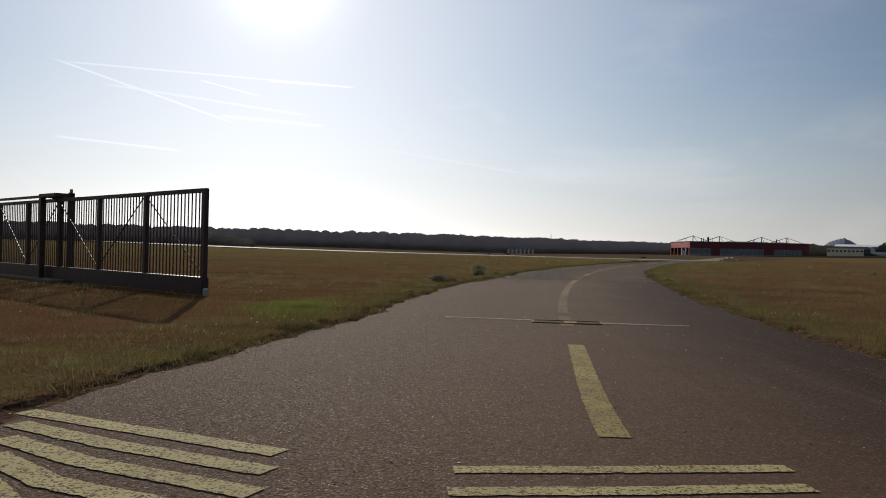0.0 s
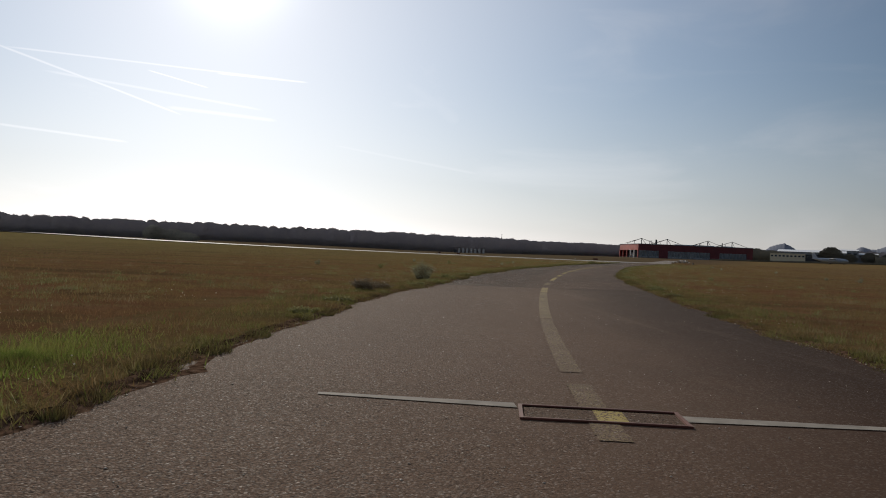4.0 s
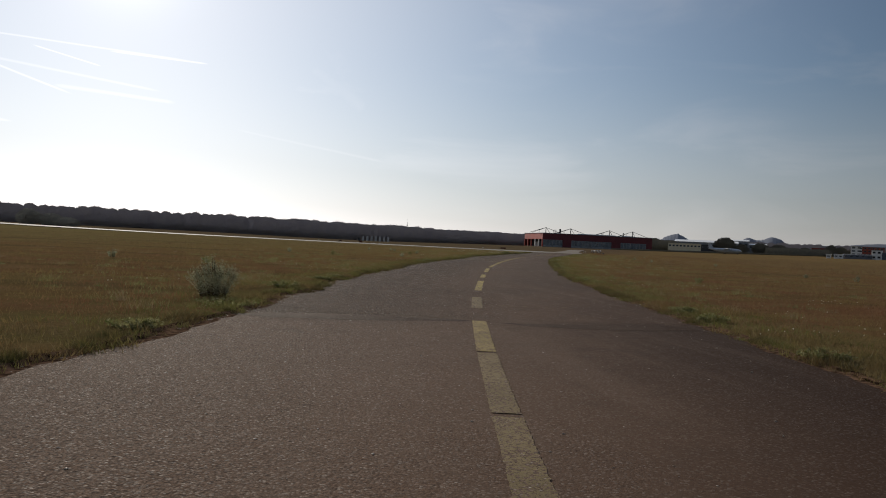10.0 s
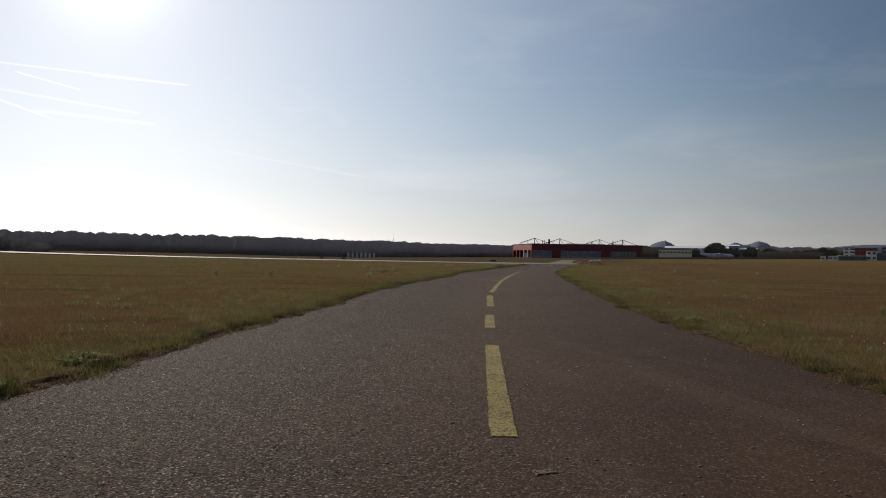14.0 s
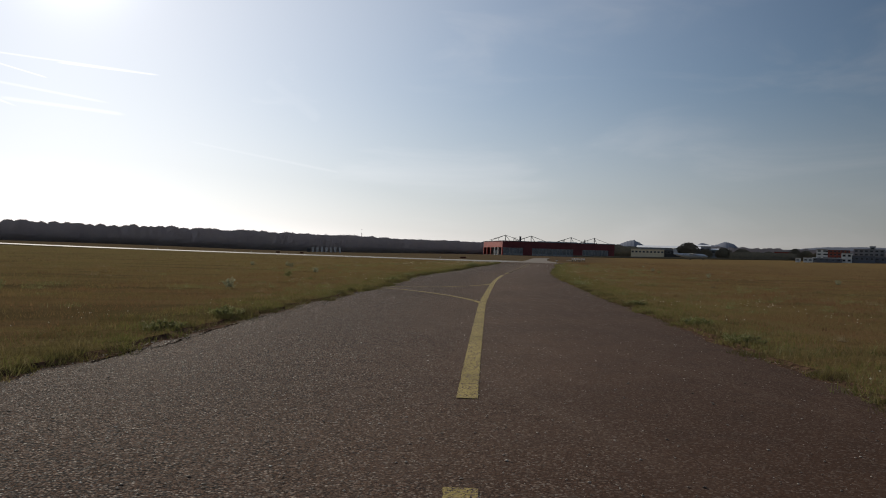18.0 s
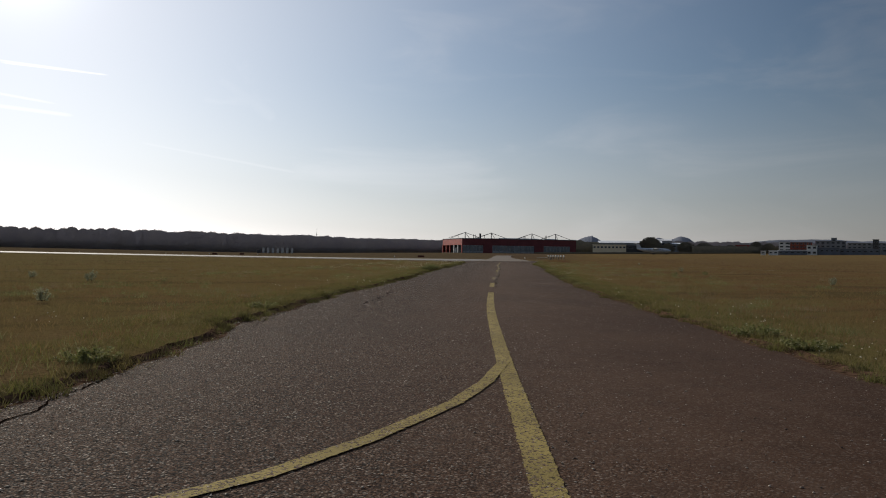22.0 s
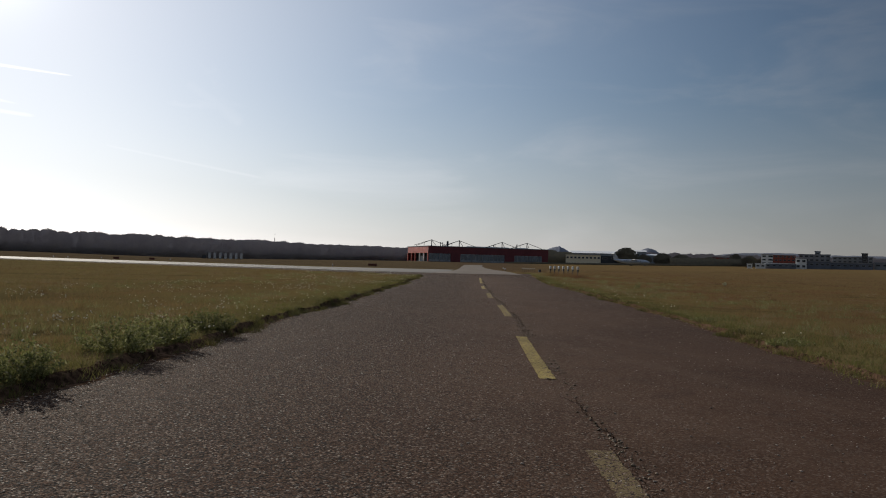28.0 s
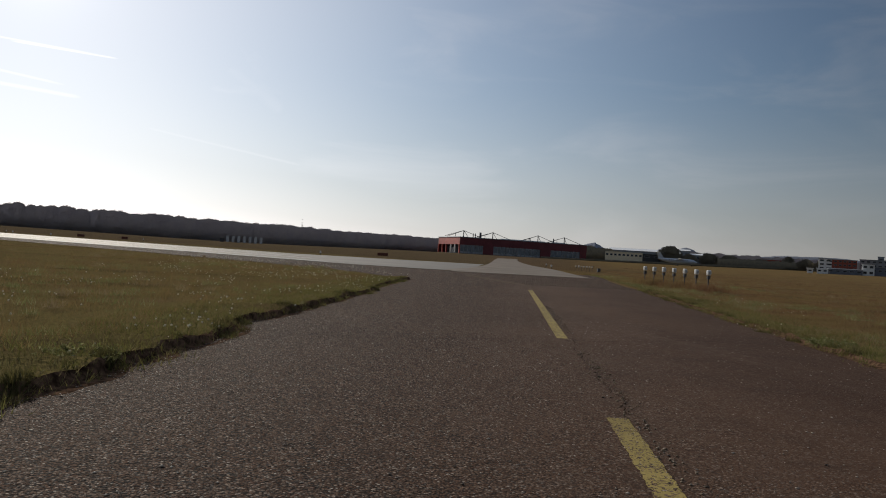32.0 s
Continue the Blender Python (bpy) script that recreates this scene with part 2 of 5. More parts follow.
    h = mathn(nt, "MULTIPLY", mathn(nt, "ADD", h, mathn(nt, "MULTIPLY", core, 0.9)), mathn(nt, "MULTIPLY_ADD", coarse, 0.8, 0.12))
    rough = ramp(nt, stone.outputs[1], 0.0, 1.0, 1.0, 0.80)
    return base, rough, h, p, stone.outputs[0]


def make_asphalt(name, dark=1.0):
    m, nt, bs = material(name)
    base, rough, h, p, grit = asphalt_nodes(nt, dark)
    nt.links.new(base, bs.inputs["Base Color"])
    nt.links.new(rough, bs.inputs["Roughness"])
    # a few of the stones are polished and glint
    nt.links.new(ramp(nt, grit, 0.90, 0.93, ASPHALT_SPEC, 0.22), bs.inputs["Specular IOR Level"])
    bump(nt, bs, h, 1.0, 0.008)
    return m


def make_paint(name, colour, wear):
    """Road paint worn down to the stones."""
    m, nt, bs = material(name)
    base, rough, h, p, grit = asphalt_nodes(nt)
    worn = mathn(nt, "ADD", mathn(nt, "MULTIPLY", noisen(nt, p, 5.0, 5.0, 0.65), 0.5), mathn(nt, "MULTIPLY", grit, 0.5))
    f = ramp(nt, worn, wear - 0.04, wear + 0.04, 0.92, 0.0)
    tint = mixc(nt, ramp(nt, noisen(nt, p, 1.3), 0.3, 0.7), tuple(c * 0.72 for c in colour), colour)
    col = mixc(nt, f, base, tint)
    nt.links.new(col, bs.inputs["Base Color"])
    bs.inputs["Roughness"].default_value, bs.inputs["Specular IOR Level"].default_value = 0.85, 0.06
    bump(nt, bs, h, 0.6, 0.005)
    return m


def left_of_taxiway(nt, sp):
    """1 in the damper meadow between taxiway and runway, less on the drier side."""
    return ramp(nt, mathn(nt, "MULTIPLY_ADD", sp.outputs[1], -0.345, sp.outputs[0]), -4.0, 6.0, 1.0, 0.35)


def make_ground(name, edge):
    """Dry rust-brown meadow; the mown verge by the asphalt stays greener."""
    m, nt, bs = material(name)
    p = where(nt)
    big, mid, fine = noisen(nt, p, 0.05, 6.0, 0.6), noisen(nt, p, 0.6, 5.0, 0.6), noisen(nt, p, 16.0, 4.0, 0.7)
    streak = noisen(nt, where(nt, (0.05, 0.4, 1)), 1.0, 5.0, 0.6)
    col = mixc(nt, ramp(nt, big, 0.40, 0.62, edge, min(1.0, edge + 0.55)), GRASS_DRY, GRASS_GREEN)
    sp = nt.nodes.new("ShaderNodeSeparateXYZ")
    nt.links.new(p, sp.inputs[0])
    lush = ramp(nt, mathn(nt, "ADD", sp.outputs[1], mathn(nt, "MULTIPLY", big, 60.0)), 45.0, 140.0)
    lush = mathn(nt, "MULTIPLY", lush, left_of_taxiway(nt, sp))
    col = mixc(nt, ramp(nt, streak, 0.42, 0.68, 0.0, 0.7), col, GRASS_RUST)
    col = mixc(nt, mathn(nt, "MULTIPLY", lush, 0.85), col, tuple(1.35 * c for c in GRASS_GREEN))
    tuft = noisen(nt, where(nt, (0.5, 1.3, 1)), 1.0, 4.0, 0.6)
    col = mixc(nt, ramp(nt, tuft, 0.52, 0.66, 0.0, 0.55), col, tuple(1.25 * c for c in GRASS_GREEN))
    col = mixc(nt, ramp(nt, mid, 0.45, 0.7, 0.0, 0.6), col, GRASS_STRAW)
    drift = noisen(nt, where(nt, (0.07, 0.22, 1)), 1.0, 5.0, 0.62)
    col = mixc(nt, ramp(nt, drift, 0.50, 0.66, 0.0, 0.55), col, (0.080, 0.062, 0.034))
    # beyond the runway the grass turns grey-brown
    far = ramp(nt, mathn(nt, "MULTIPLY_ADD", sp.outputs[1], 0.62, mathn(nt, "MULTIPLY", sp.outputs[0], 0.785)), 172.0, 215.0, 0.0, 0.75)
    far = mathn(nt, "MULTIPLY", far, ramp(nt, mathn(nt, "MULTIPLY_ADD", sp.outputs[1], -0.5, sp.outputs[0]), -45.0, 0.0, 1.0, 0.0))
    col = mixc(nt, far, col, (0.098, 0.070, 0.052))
    col = mixc(nt, ramp(nt, fine, 0.38, 0.60, 0.3, 0.0), col, (0.06, 0.046, 0.022))
    nt.links.new(col, bs.inputs["Base Color"])
    bs.inputs["Roughness"].default_value, bs.inputs["Specular IOR Level"].default_value = 1.0, 0.0
    bump(nt, bs, mathn(nt, "ADD", fine, mathn(nt, "MULTIPLY", mid, 1.5)), 1.0, 0.12)
    return m


def make_blades(name, greens, through_light=0.35, patch=0.35):
    """Grass blades: colour by blade and by patch, thin enough for the sun to shine through."""
    m, nt, bs = material(name)
    g = nt.nodes.new("ShaderNodeNewGeometry")
    p = where(nt)
    col = mixc(nt, ramp(nt, noisen(nt, p, patch, 4.0), 0.42, 0.58), greens[0], greens[1])
    sp = nt.nodes.new("ShaderNodeSeparateXYZ")
    nt.links.new(p, sp.inputs[0])
    lush = ramp(nt, mathn(nt, "ADD", sp.outputs[1], mathn(nt, "MULTIPLY", noisen(nt, p, 0.05), 60.0)), 40.0, 140.0, 0.0, 0.75)
    col = mixc(nt, mathn(nt, "MULTIPLY", lush, left_of_taxiway(nt, sp)), col, greens[0])
    col = mixc(nt, ramp(nt, g.outputs["Random Per Island"], 0.55, 1.0, 0.0, 0.6), col, greens[2])
    col = mixc(nt, ramp(nt, g.outputs["Random Per Island"], 0.0, 0.35, 0.45, 0.0), col, greens[3])
    drift = noisen(nt, where(nt, (0.35, 0.9, 1)), 0.8, 4.0, 0.6)
    col = mixc(nt, ramp(nt, drift, 0.50, 0.68, 0.0, 0.45), col, tuple(0.5 * c for c in greens[3]))
    nt.links.new(col, bs.inputs["Base Color"])
    bs.inputs["Roughness"].default_value, bs.inputs["Specular IOR Level"].default_value = 0.75, 0.15
    tr = nt.nodes.new("ShaderNodeBsdfTranslucent")
    nt.links.new(col, tr.inputs[0])
    mx = nt.nodes.new("ShaderNodeMixShader")
    mx.inputs[0].default_value = through_light
    nt.links.new(bs.outputs[0], mx.inputs[1])
    nt.links.new(tr.outputs[0], mx.inputs[2])
    nt.links.new(mx.outputs[0], nt.nodes["Material Output"].inputs[0])
    return m


def make_foliage(name, a, b, scale=0.12, through_light=0.15):
    m, nt, bs = material(name)
    g = nt.nodes.new("ShaderNodeNewGeometry")
    p = where(nt)
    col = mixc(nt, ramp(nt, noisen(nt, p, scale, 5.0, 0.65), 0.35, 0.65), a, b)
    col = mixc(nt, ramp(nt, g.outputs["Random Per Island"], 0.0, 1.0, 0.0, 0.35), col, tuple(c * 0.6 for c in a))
    nt.links.new(col, bs.inputs["Base Color"])
    bs.inputs["Roughness"].default_value, bs.inputs["Specular IOR Level"].default_value = 0.9, 0.1
    # leaves face every way: their mean shading varies little over a crown
    mx = nt.nodes.new("ShaderNodeMix")
    mx.data_type = "VECTOR"
    mx.inputs[0].default_value = 0.88
    nt.links.new(g.outputs["Normal"], mx.inputs[4])
    mx.inputs[5].default_value = (-0.25, -0.80, 0.55)
    nt.links.new(mx.outputs[1], bs.inputs["Normal"])
    return m


ASPHALT = make_asphalt("old_asphalt")
ASPHALT_PATCH = make_asphalt("asphalt_patch", 0.78)
PAINT = make_paint("worn_yellow_paint", (0.37, 0.285, 0.095), 0.61)
PAINT_FAINT = make_paint("faded_yellow_paint", (0.225, 0.170, 0.085), 0.53)
PAINT_WORN = make_paint("dull_yellow_paint", (0.30, 0.225, 0.085), 0.57)
PAINT_GHOST = make_paint("nearly_gone_yellow_paint", (0.185, 0.135, 0.072), 0.455)
PAINT_PALE = make_paint("pale_stop_line_paint", (0.48, 0.41, 0.19), 0.62)
PAINT_WHITE = make_paint("white_runway_paint", (0.75, 0.74, 0.70), 0.90)
MEADOW = make_ground("meadow", 0.1)
VERGE = make_ground("verge_turf", 0.7)
SOIL = plain("bare_soil", (0.105, 0.064, 0.042), 1.0, vary=0.7, scale=14.0, relief=1.0)
CONCRETE = plain("pale_concrete", (0.185, 0.155, 0.13), 0.88, vary=0.18, scale=0.25, relief=0.3)
SEAL = plain("pale_sealing_mortar", (0.27, 0.24, 0.205), 0.9, vary=0.25, scale=4.0)
RUNWAY = plain("runway_surface", (0.105, 0.092, 0.080), 0.78, vary=0.2, scale=0.15, relief=0.2)
# shade inside cracks and the channel slot, painted as a flat near-black
CRACK = plain("black_recess_shade", (0.009, 0.006, 0.004), 1.0)
GATE_STEEL = plain("dark_brown_gate_paint", (0.045, 0.022, 0.020), 0.45, vary=0.3, scale=6.0)
GALV = plain("galvanised_steel", (0.42, 0.42, 0.42), 0.42, 0.8, vary=0.2, scale=9.0)
STEEL_DARK = plain("dark_steel", (0.055, 0.055, 0.060), 0.5, 0.3)
AMBER = plain("amber_plastic", (0.75, 0.42, 0.03), 0.25)
RED_CLAD = plain("dark_red_cladding", (0.135, 0.022, 0.026), 0.6, vary=0.2, scale=0.2)
# same cladding as the front, brightened in colour for the sunlit side
RED_SUNLIT = plain("sunlit_red_cladding", (0.42, 0.05, 0.035), 0.55, vary=0.15, scale=0.2)
GLASS_GREY = plain("grey_hangar_glazing", (0.10, 0.125, 0.15), 0.12, vary=0.3, scale=0.3)
WHITE = plain("white_paint", (0.74, 0.74, 0.72), 0.5, vary=0.1)
GREY_ROOF = plain("grey_roof_sheet", (0.24, 0.25, 0.26), 0.45, vary=0.2, scale=0.3)
# the glancing sun's shine on far roofs is put into this pale colour
ROOF_WHITE = plain("pale_metal_roof", (0.82, 0.82, 0.82), 0.45, 0.0, vary=0.1)
BEIGE = plain("beige_render", (0.78, 0.67, 0.48), 0.8, vary=0.12)
BLUE_GREY = plain("blue_grey_cladding", (0.13, 0.145, 0.18), 0.5, vary=0.2, scale=0.3)
BRICK_RED = plain("red_brick_wall", (0.30, 0.085, 0.06), 0.85, vary=0.2, scale=0.5)
WINDOW_DARK = plain("dark_window_pane", (0.03, 0.035, 0.04), 0.1)
BARK = plain("bark", (0.05, 0.038, 0.028), 0.95, vary=0.4)
# distance haze is mixed into the hills' blue-grey base colour
HILL = plain("hazed_wooded_hill", (0.165, 0.178, 0.215), 1.0, vary=0.15, scale=0.004)
RUST = plain("rust_red_sign", (0.12, 0.035, 0.02), 0.7)
PLANE_BODY = plain("silver_blue_fuselage", (0.42, 0.47, 0.55), 0.3, 0.1, vary=0.1, scale=0.5)
TYRE = plain("black_rubber", (0.02, 0.02, 0.02), 0.8)
# the haze over the distant wood is put into these pale mauve leaves
LEAF_FOREST = make_foliage("hazed_forest_leaves", (0.475, 0.39, 0.37), (0.53, 0.43, 0.385))
LEAF_TOWN = make_foliage("tree_leaves", (0.20, 0.175, 0.125), (0.25, 0.21, 0.145), 0.5)
LEAF_PALE = make_foliage("pale_tree_leaves", (0.56, 0.49, 0.38), (0.66, 0.56, 0.42), 0.5)
LEAF_SEED = make_blades("seed_head_weed", ((0.115, 0.085, 0.050), (0.135, 0.10, 0.055), (0.55, 0.50, 0.40), (0.065, 0.050, 0.032)), 0.4, 2.0)
LEAF_WEED = make_blades("weed_leaves", ((0.22, 0.23, 0.14), (0.26, 0.265, 0.17), (0.46, 0.45, 0.34), (0.12, 0.13, 0.08)), 0.55, 2.0)
LEAF_GREEN = make_blades("green_weed_leaves", ((0.145, 0.155, 0.055), (0.185, 0.175, 0.075), (0.36, 0.34, 0.20), (0.080, 0.085, 0.035)), 0.5, 2.0)
BLADE_EDGE = make_blades("verge_grass", ((0.136, 0.134, 0.040), (0.155, 0.100, 0.044), (0.25, 0.20, 0.11), (0.066, 0.066, 0.026)), 0.45, 0.8)
BLADE_DARK = make_blades("dark_verge_grass", ((0.088, 0.086, 0.030), (0.110, 0.078, 0.034), (0.17, 0.14, 0.07), (0.045, 0.042, 0.020)), 0.35, 1.5)
BLADE_FIELD = make_blades("field_grass", ((0.212, 0.156, 0.062), (0.178, 0.084, 0.046), (0.265, 0.165, 0.09), (0.105, 0.066, 0.037)), 0.4, 0.3)
BLADE_DRY = make_blades("dry_grass", ((0.185, 0.136, 0.062), (0.165, 0.080, 0.048), (0.25, 0.16, 0.10), (0.10, 0.066, 0.042)), 0.4, 0.05)
BLADE_FRESH = make_blades("fresh_grass", ((0.13, 0.175, 0.032), (0.175, 0.185, 0.048), (0.25, 0.25, 0.09), (0.08, 0.10, 0.025)), 0.5, 1.2)
BLADE_STRAW = make_blades("straw_grass", ((0.23, 0.175, 0.10), (0.20, 0.145, 0.08), (0.33, 0.26, 0.16), (0.13, 0.10, 0.055)), 0.45, 0.3)
PETAL = plain("white_petals", (0.82, 0.74, 0.55), 0.7)


# ---------------------------------------------------------------- building helpers
def link_mesh(name, verts, faces, mat, smooth=False):
    me = bpy.data.meshes.new(name)
    me.from_pydata([tuple(v) for v in verts], [], [tuple(f) for f in faces])
    me.materials.append(mat)
    if smooth:
        me.shade_smooth()
    return new(name, me)


def tri_soup(name, co, mat, kind="stuff", label="", category=""):
    """One object of loose triangles: co is n x 3 x 3."""
    n = len(co)
    me = bpy.data.meshes.new(name)
    me.vertices.add(3 * n)
    me.vertices.foreach_set("co", np.ascontiguousarray(co, dtype=np.float32).ravel())
    me.loops.add(3 * n)
    me.loops.foreach_set("vertex_index", np.arange(3 * n, dtype=np.int32))
    me.polygons.add(n)
    me.polygons.foreach_set("loop_start", np.arange(0, 3 * n, 3, dtype=np.int32))
    me.update(calc_edges=True)
    me.materials.append(mat)
    return tagged(new(name, me), label, category, kind=kind)


def thing(name, m, label, category, group=""):
    e = new(name)
    e.empty_display_size = 0.2
    e.matrix_basis = m
    return tagged(e, label, category, group)


def part(name, bm, mat, parent, label=""):
    me = bpy.data.meshes.new(name)
    bm.to_mesh(me)
    bm.free()
    me.materials.append(mat)
    ob = new(name, me)
    ob.parent = parent
    return tagged(ob, label)


def box(x0, y0, z0, x1, y1, z1, bevel=0.0):
    bm = bmesh.new()
    bmesh.ops.create_cube(bm, size=1, matrix=Matrix.Translation(((x0 + x1) / 2, (y0 + y1) / 2, (z0 + z1) / 2)) @ Matrix.Diagonal((x1 - x0, y1 - y0, z1 - z0, 1)))
    if bevel:
        bmesh.ops.bevel(bm, geom=bm.edges[:], offset=bevel, segments=1, affect="EDGES")
    return bm


def bar(a, b, r, sides=6, r2=None):
    """A round bar from a to b."""
    a, b = Vector(a), Vector(b)
    bm = bmesh.new()
    q = (b - a).to_track_quat("Z", "Y").to_matrix().to_4x4()
    bmesh.ops.create_cone(bm, cap_ends=True, segments=sides, radius1=r, radius2=r if r2 is None else r2, depth=(b - a).length,
                          matrix=Matrix.Translation((a + b) / 2) @ q)
    return bm


def smooth01(v):
    v = np.clip(v, 0, 1)
    return v * v * (3 - 2 * v)


def land(x, y):
    """Height of the land: level along the taxiway, rising gently far off."""
    t = np.clip((x * 45 + y * 150) / (45 ** 2 + 150 ** 2), 0, 1)
    d = np.hypot(x - 45 * t, y - 150 * t)
    s = (x - 45) * 0.958 - (y - 150) * 0.287
    az = np.degrees(np.arctan2(x - 36.0, y - 123.0))
    # a shallow trough runs out along the runway
    return (3.0 - 2.5 * np.exp(-0.5 * ((az - 2.0) / 8.0) ** 2)) * smooth01((d - 150) / 600) + 2.3 * smooth01((s - 60) / 260)


# ---------------------------------------------------------------- taxiway plan: x of both edges and of the yellow line, by y
LEFT_EDGE = ((-20, -3.25), (0, -2.98), (5, -2.68), (9, -1.78), (13, -1.16), (17, -0.72), (21, -0.09), (25, 0.61), (29, 1.67), (33, 2.65), (37, 3.47), (41, 4.20), (45, 5.48), (49, 6.48),
             (53, 7.48), (57, 8.66), (61, 9.91), (65, 11.26), (69, 12.63), (73, 14.07), (77, 15.45), (81, 16.52), (85, 17.77), (89, 19.24), (93, 20.84), (97, 22.47), (101, 24.05), (105, 25.50),
             (109, 26.95), (113, 28.49), (117, 29.95), (121, 31.50), (125, 33.13), (129, 34.69), (133, 36.25), (137, 37.75), (141, 39.34), (145, 40.87), (149, 42.30), (153, 43.86), (157, 45.37), (161, 46.68),
             (166, 48.51))
RIGHT_EDGE = ((-20, 4.60), (0, 4.59), (5, 4.65), (9, 4.83), (13, 5.34), (17, 5.95), (21, 6.69), (25, 7.48), (29, 8.35), (33, 9.22), (37, 10.03), (41, 11.04), (45, 12.05), (49, 13.13),
             (53, 14.32), (57, 15.65), (61, 16.94), (65, 18.16), (69, 19.39), (73, 20.71), (77, 22.11), (81, 23.51), (85, 24.81), (89, 26.24), (93, 27.73), (97, 29.33), (101, 30.97), (105, 32.67),
             (109, 34.29), (113, 35.98), (117, 37.69), (121, 39.45), (125, 41.05), (129, 42.67), (133, 44.34), (137, 46.07), (141, 47.49), (145, 48.94), (149, 50.75), (153, 52.59), (157, 54.48), (161, 56.28),
             (166, 58.58))
YELLOW_LINE = ((-20, 0.6), (4.4, 0.93), (8.85, 1.60), (11, 1.8), (13.4, 2.13), (15.64, 2.47), (19.3, 3.08), (22.17, 3.63), (24.9, 4.16), (27.5, 4.68), (30.5, 5.33), (32.6, 5.79), (35.13, 6.39), (37.23, 6.91),
               (41.65, 8.06), (44.04, 8.68), (46.47, 9.32), (48.78, 10), (53.65, 11.26), (55.66, 11.88), (66.3, 15.22), (71.5, 16.98), (77.64, 19.06), (84, 21.3), (90.2, 23.64), (93.52, 24.92), (96.83, 26.19), (100.12, 27.46),
               (103.24, 28.69), (107.91, 30.6), (114.59, 33.15), (118.34, 34.67), (122.4, 36.3), (126.19, 37.8), (129.93, 39.1), (133.79, 40.65), (138.18, 42.28), (142.15, 43.88), (147, 45.81), (161.8, 51.76), (168, 54.2))


def curve(table, sigma=1.6):
    ys = np.arange(-20, 166.01, 0.25)
    xs = np.interp(ys, [p[0] for p in table], [p[1] for p in table])
    k = np.exp(-0.5 * (np.arange(-24, 25) * 0.25 / sigma) ** 2)
    k /= k.sum()
    pad = np.concatenate([2 * xs[0] - xs[24:0:-1], xs, 2 * xs[-1] - xs[-2:-26:-1]])
    return ys, np.convolve(pad, k, "valid")


YS, XL = curve(LEFT_EDGE)
_, XR = curve(RIGHT_EDGE)
_, XC = curve(YELLOW_LINE)
rng = np.random.default_rng(7)


def wander(n, amount, seed, coarse=6):
    r = np.random.default_rng(seed)
    a = np.interp(np.arange(n), np.arange(0, n + coarse, coarse), r.normal(0, 1, len(np.arange(0, n + coarse, coarse))))
    return amount * (a + 0.45 * r.normal(0, 1, n))


XLE = XL + wander(len(YS), 0.07, 3)
XRE = XR + wander(len(YS), 0.05, 4)


def xl(y): return np.interp(y, YS, XLE)
def xr(y): return np.interp(y, YS, XRE)
def xc(y): return np.interp(y, YS, XC)


def make_land():
    n = 150
    u = np.linspace(-1, 1, n)
    g = np.sinh(u * 5.2) / np.sinh(5.2) * 4700
    X, Y = np.meshgrid(g + 40, g + 90, indexing="ij")
    Z = land(X, Y)
    verts = np.stack([X, Y, Z], -1).reshape(-1, 3)
    idx = np.arange(n * n).reshape(n, n)
    faces = np.stack([idx[:-1, :-1], idx[1:, :-1], idx[1:, 1:], idx[:-1, 1:]], -1).reshape(-1, 4)
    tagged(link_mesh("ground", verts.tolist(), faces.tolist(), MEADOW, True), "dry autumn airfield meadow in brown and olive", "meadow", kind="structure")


make_land()


def make_road():
    cols = 9
    f = np.linspace(0, 1, cols)
    X = XLE[:, None] * (1 - f) + XRE[:, None] * f
    Y = np.repeat(YS[:, None], cols, 1)
    Z = 0.012 + 0.0 * X
    n = len(YS)
    verts = np.stack([X, Y, Z], -1).reshape(-1, 3)
    idx = np.arange(n * cols).reshape(n, cols)
    faces = np.stack([idx[:-1, :-1], idx[:-1, 1:], idx[1:, 1:], idx[1:, :-1]], -1).reshape(-1, 4)
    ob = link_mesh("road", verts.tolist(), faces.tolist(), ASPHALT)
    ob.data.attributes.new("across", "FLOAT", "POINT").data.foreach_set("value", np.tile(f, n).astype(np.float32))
    return tagged(ob, "old coarse grey-brown asphalt taxiway with ragged edges", "taxiway", kind="structure")


ROAD = make_road()


def flat(name, pts, z, mat, parent=None, label="", kind="", category=""):
    ob = link_mesh(name, [(x, y, z) for x, y in pts], [tuple(range(len(pts)))], mat)
    if parent:
        ob.parent = parent
    return tagged(ob, label, category, kind=kind)


# runway, its asphalt shoulder and the pale concrete strip towards the hangar
RW0, RWU, RWN = np.array([50.0, 187.0]), np.array([-0.62, 0.785]), np.array([0.785, 0.62])


def rw(t, off):
    p = RW0 + RWU * t + RWN * off
    return p[0], p[1], float(land(p[0], p[1]))


def strip_mesh(name, rows, lift, mat, **tags):
    """A sheet through rows of (x, y) pairs, laid on the land."""
    verts, faces = [], []
    for a, b in rows:
        for k in range(5):
            x, y = a[0] + (b[0] - a[0]) * k / 4, a[1] + (b[1] - a[1]) * k / 4
            verts.append((x, y, float(land(x, y)) + lift + 0.0012 * max(0.0, math.hypot(x - 45, y - 150) - 90)))
    for i in range(len(rows) - 1):
        for k in range(4):
            faces.append((5 * i + k, 5 * i + k + 1, 5 * i + k + 6, 5 * i + k + 5))
    return tagged(link_mesh(name, verts, faces, mat), **tags)


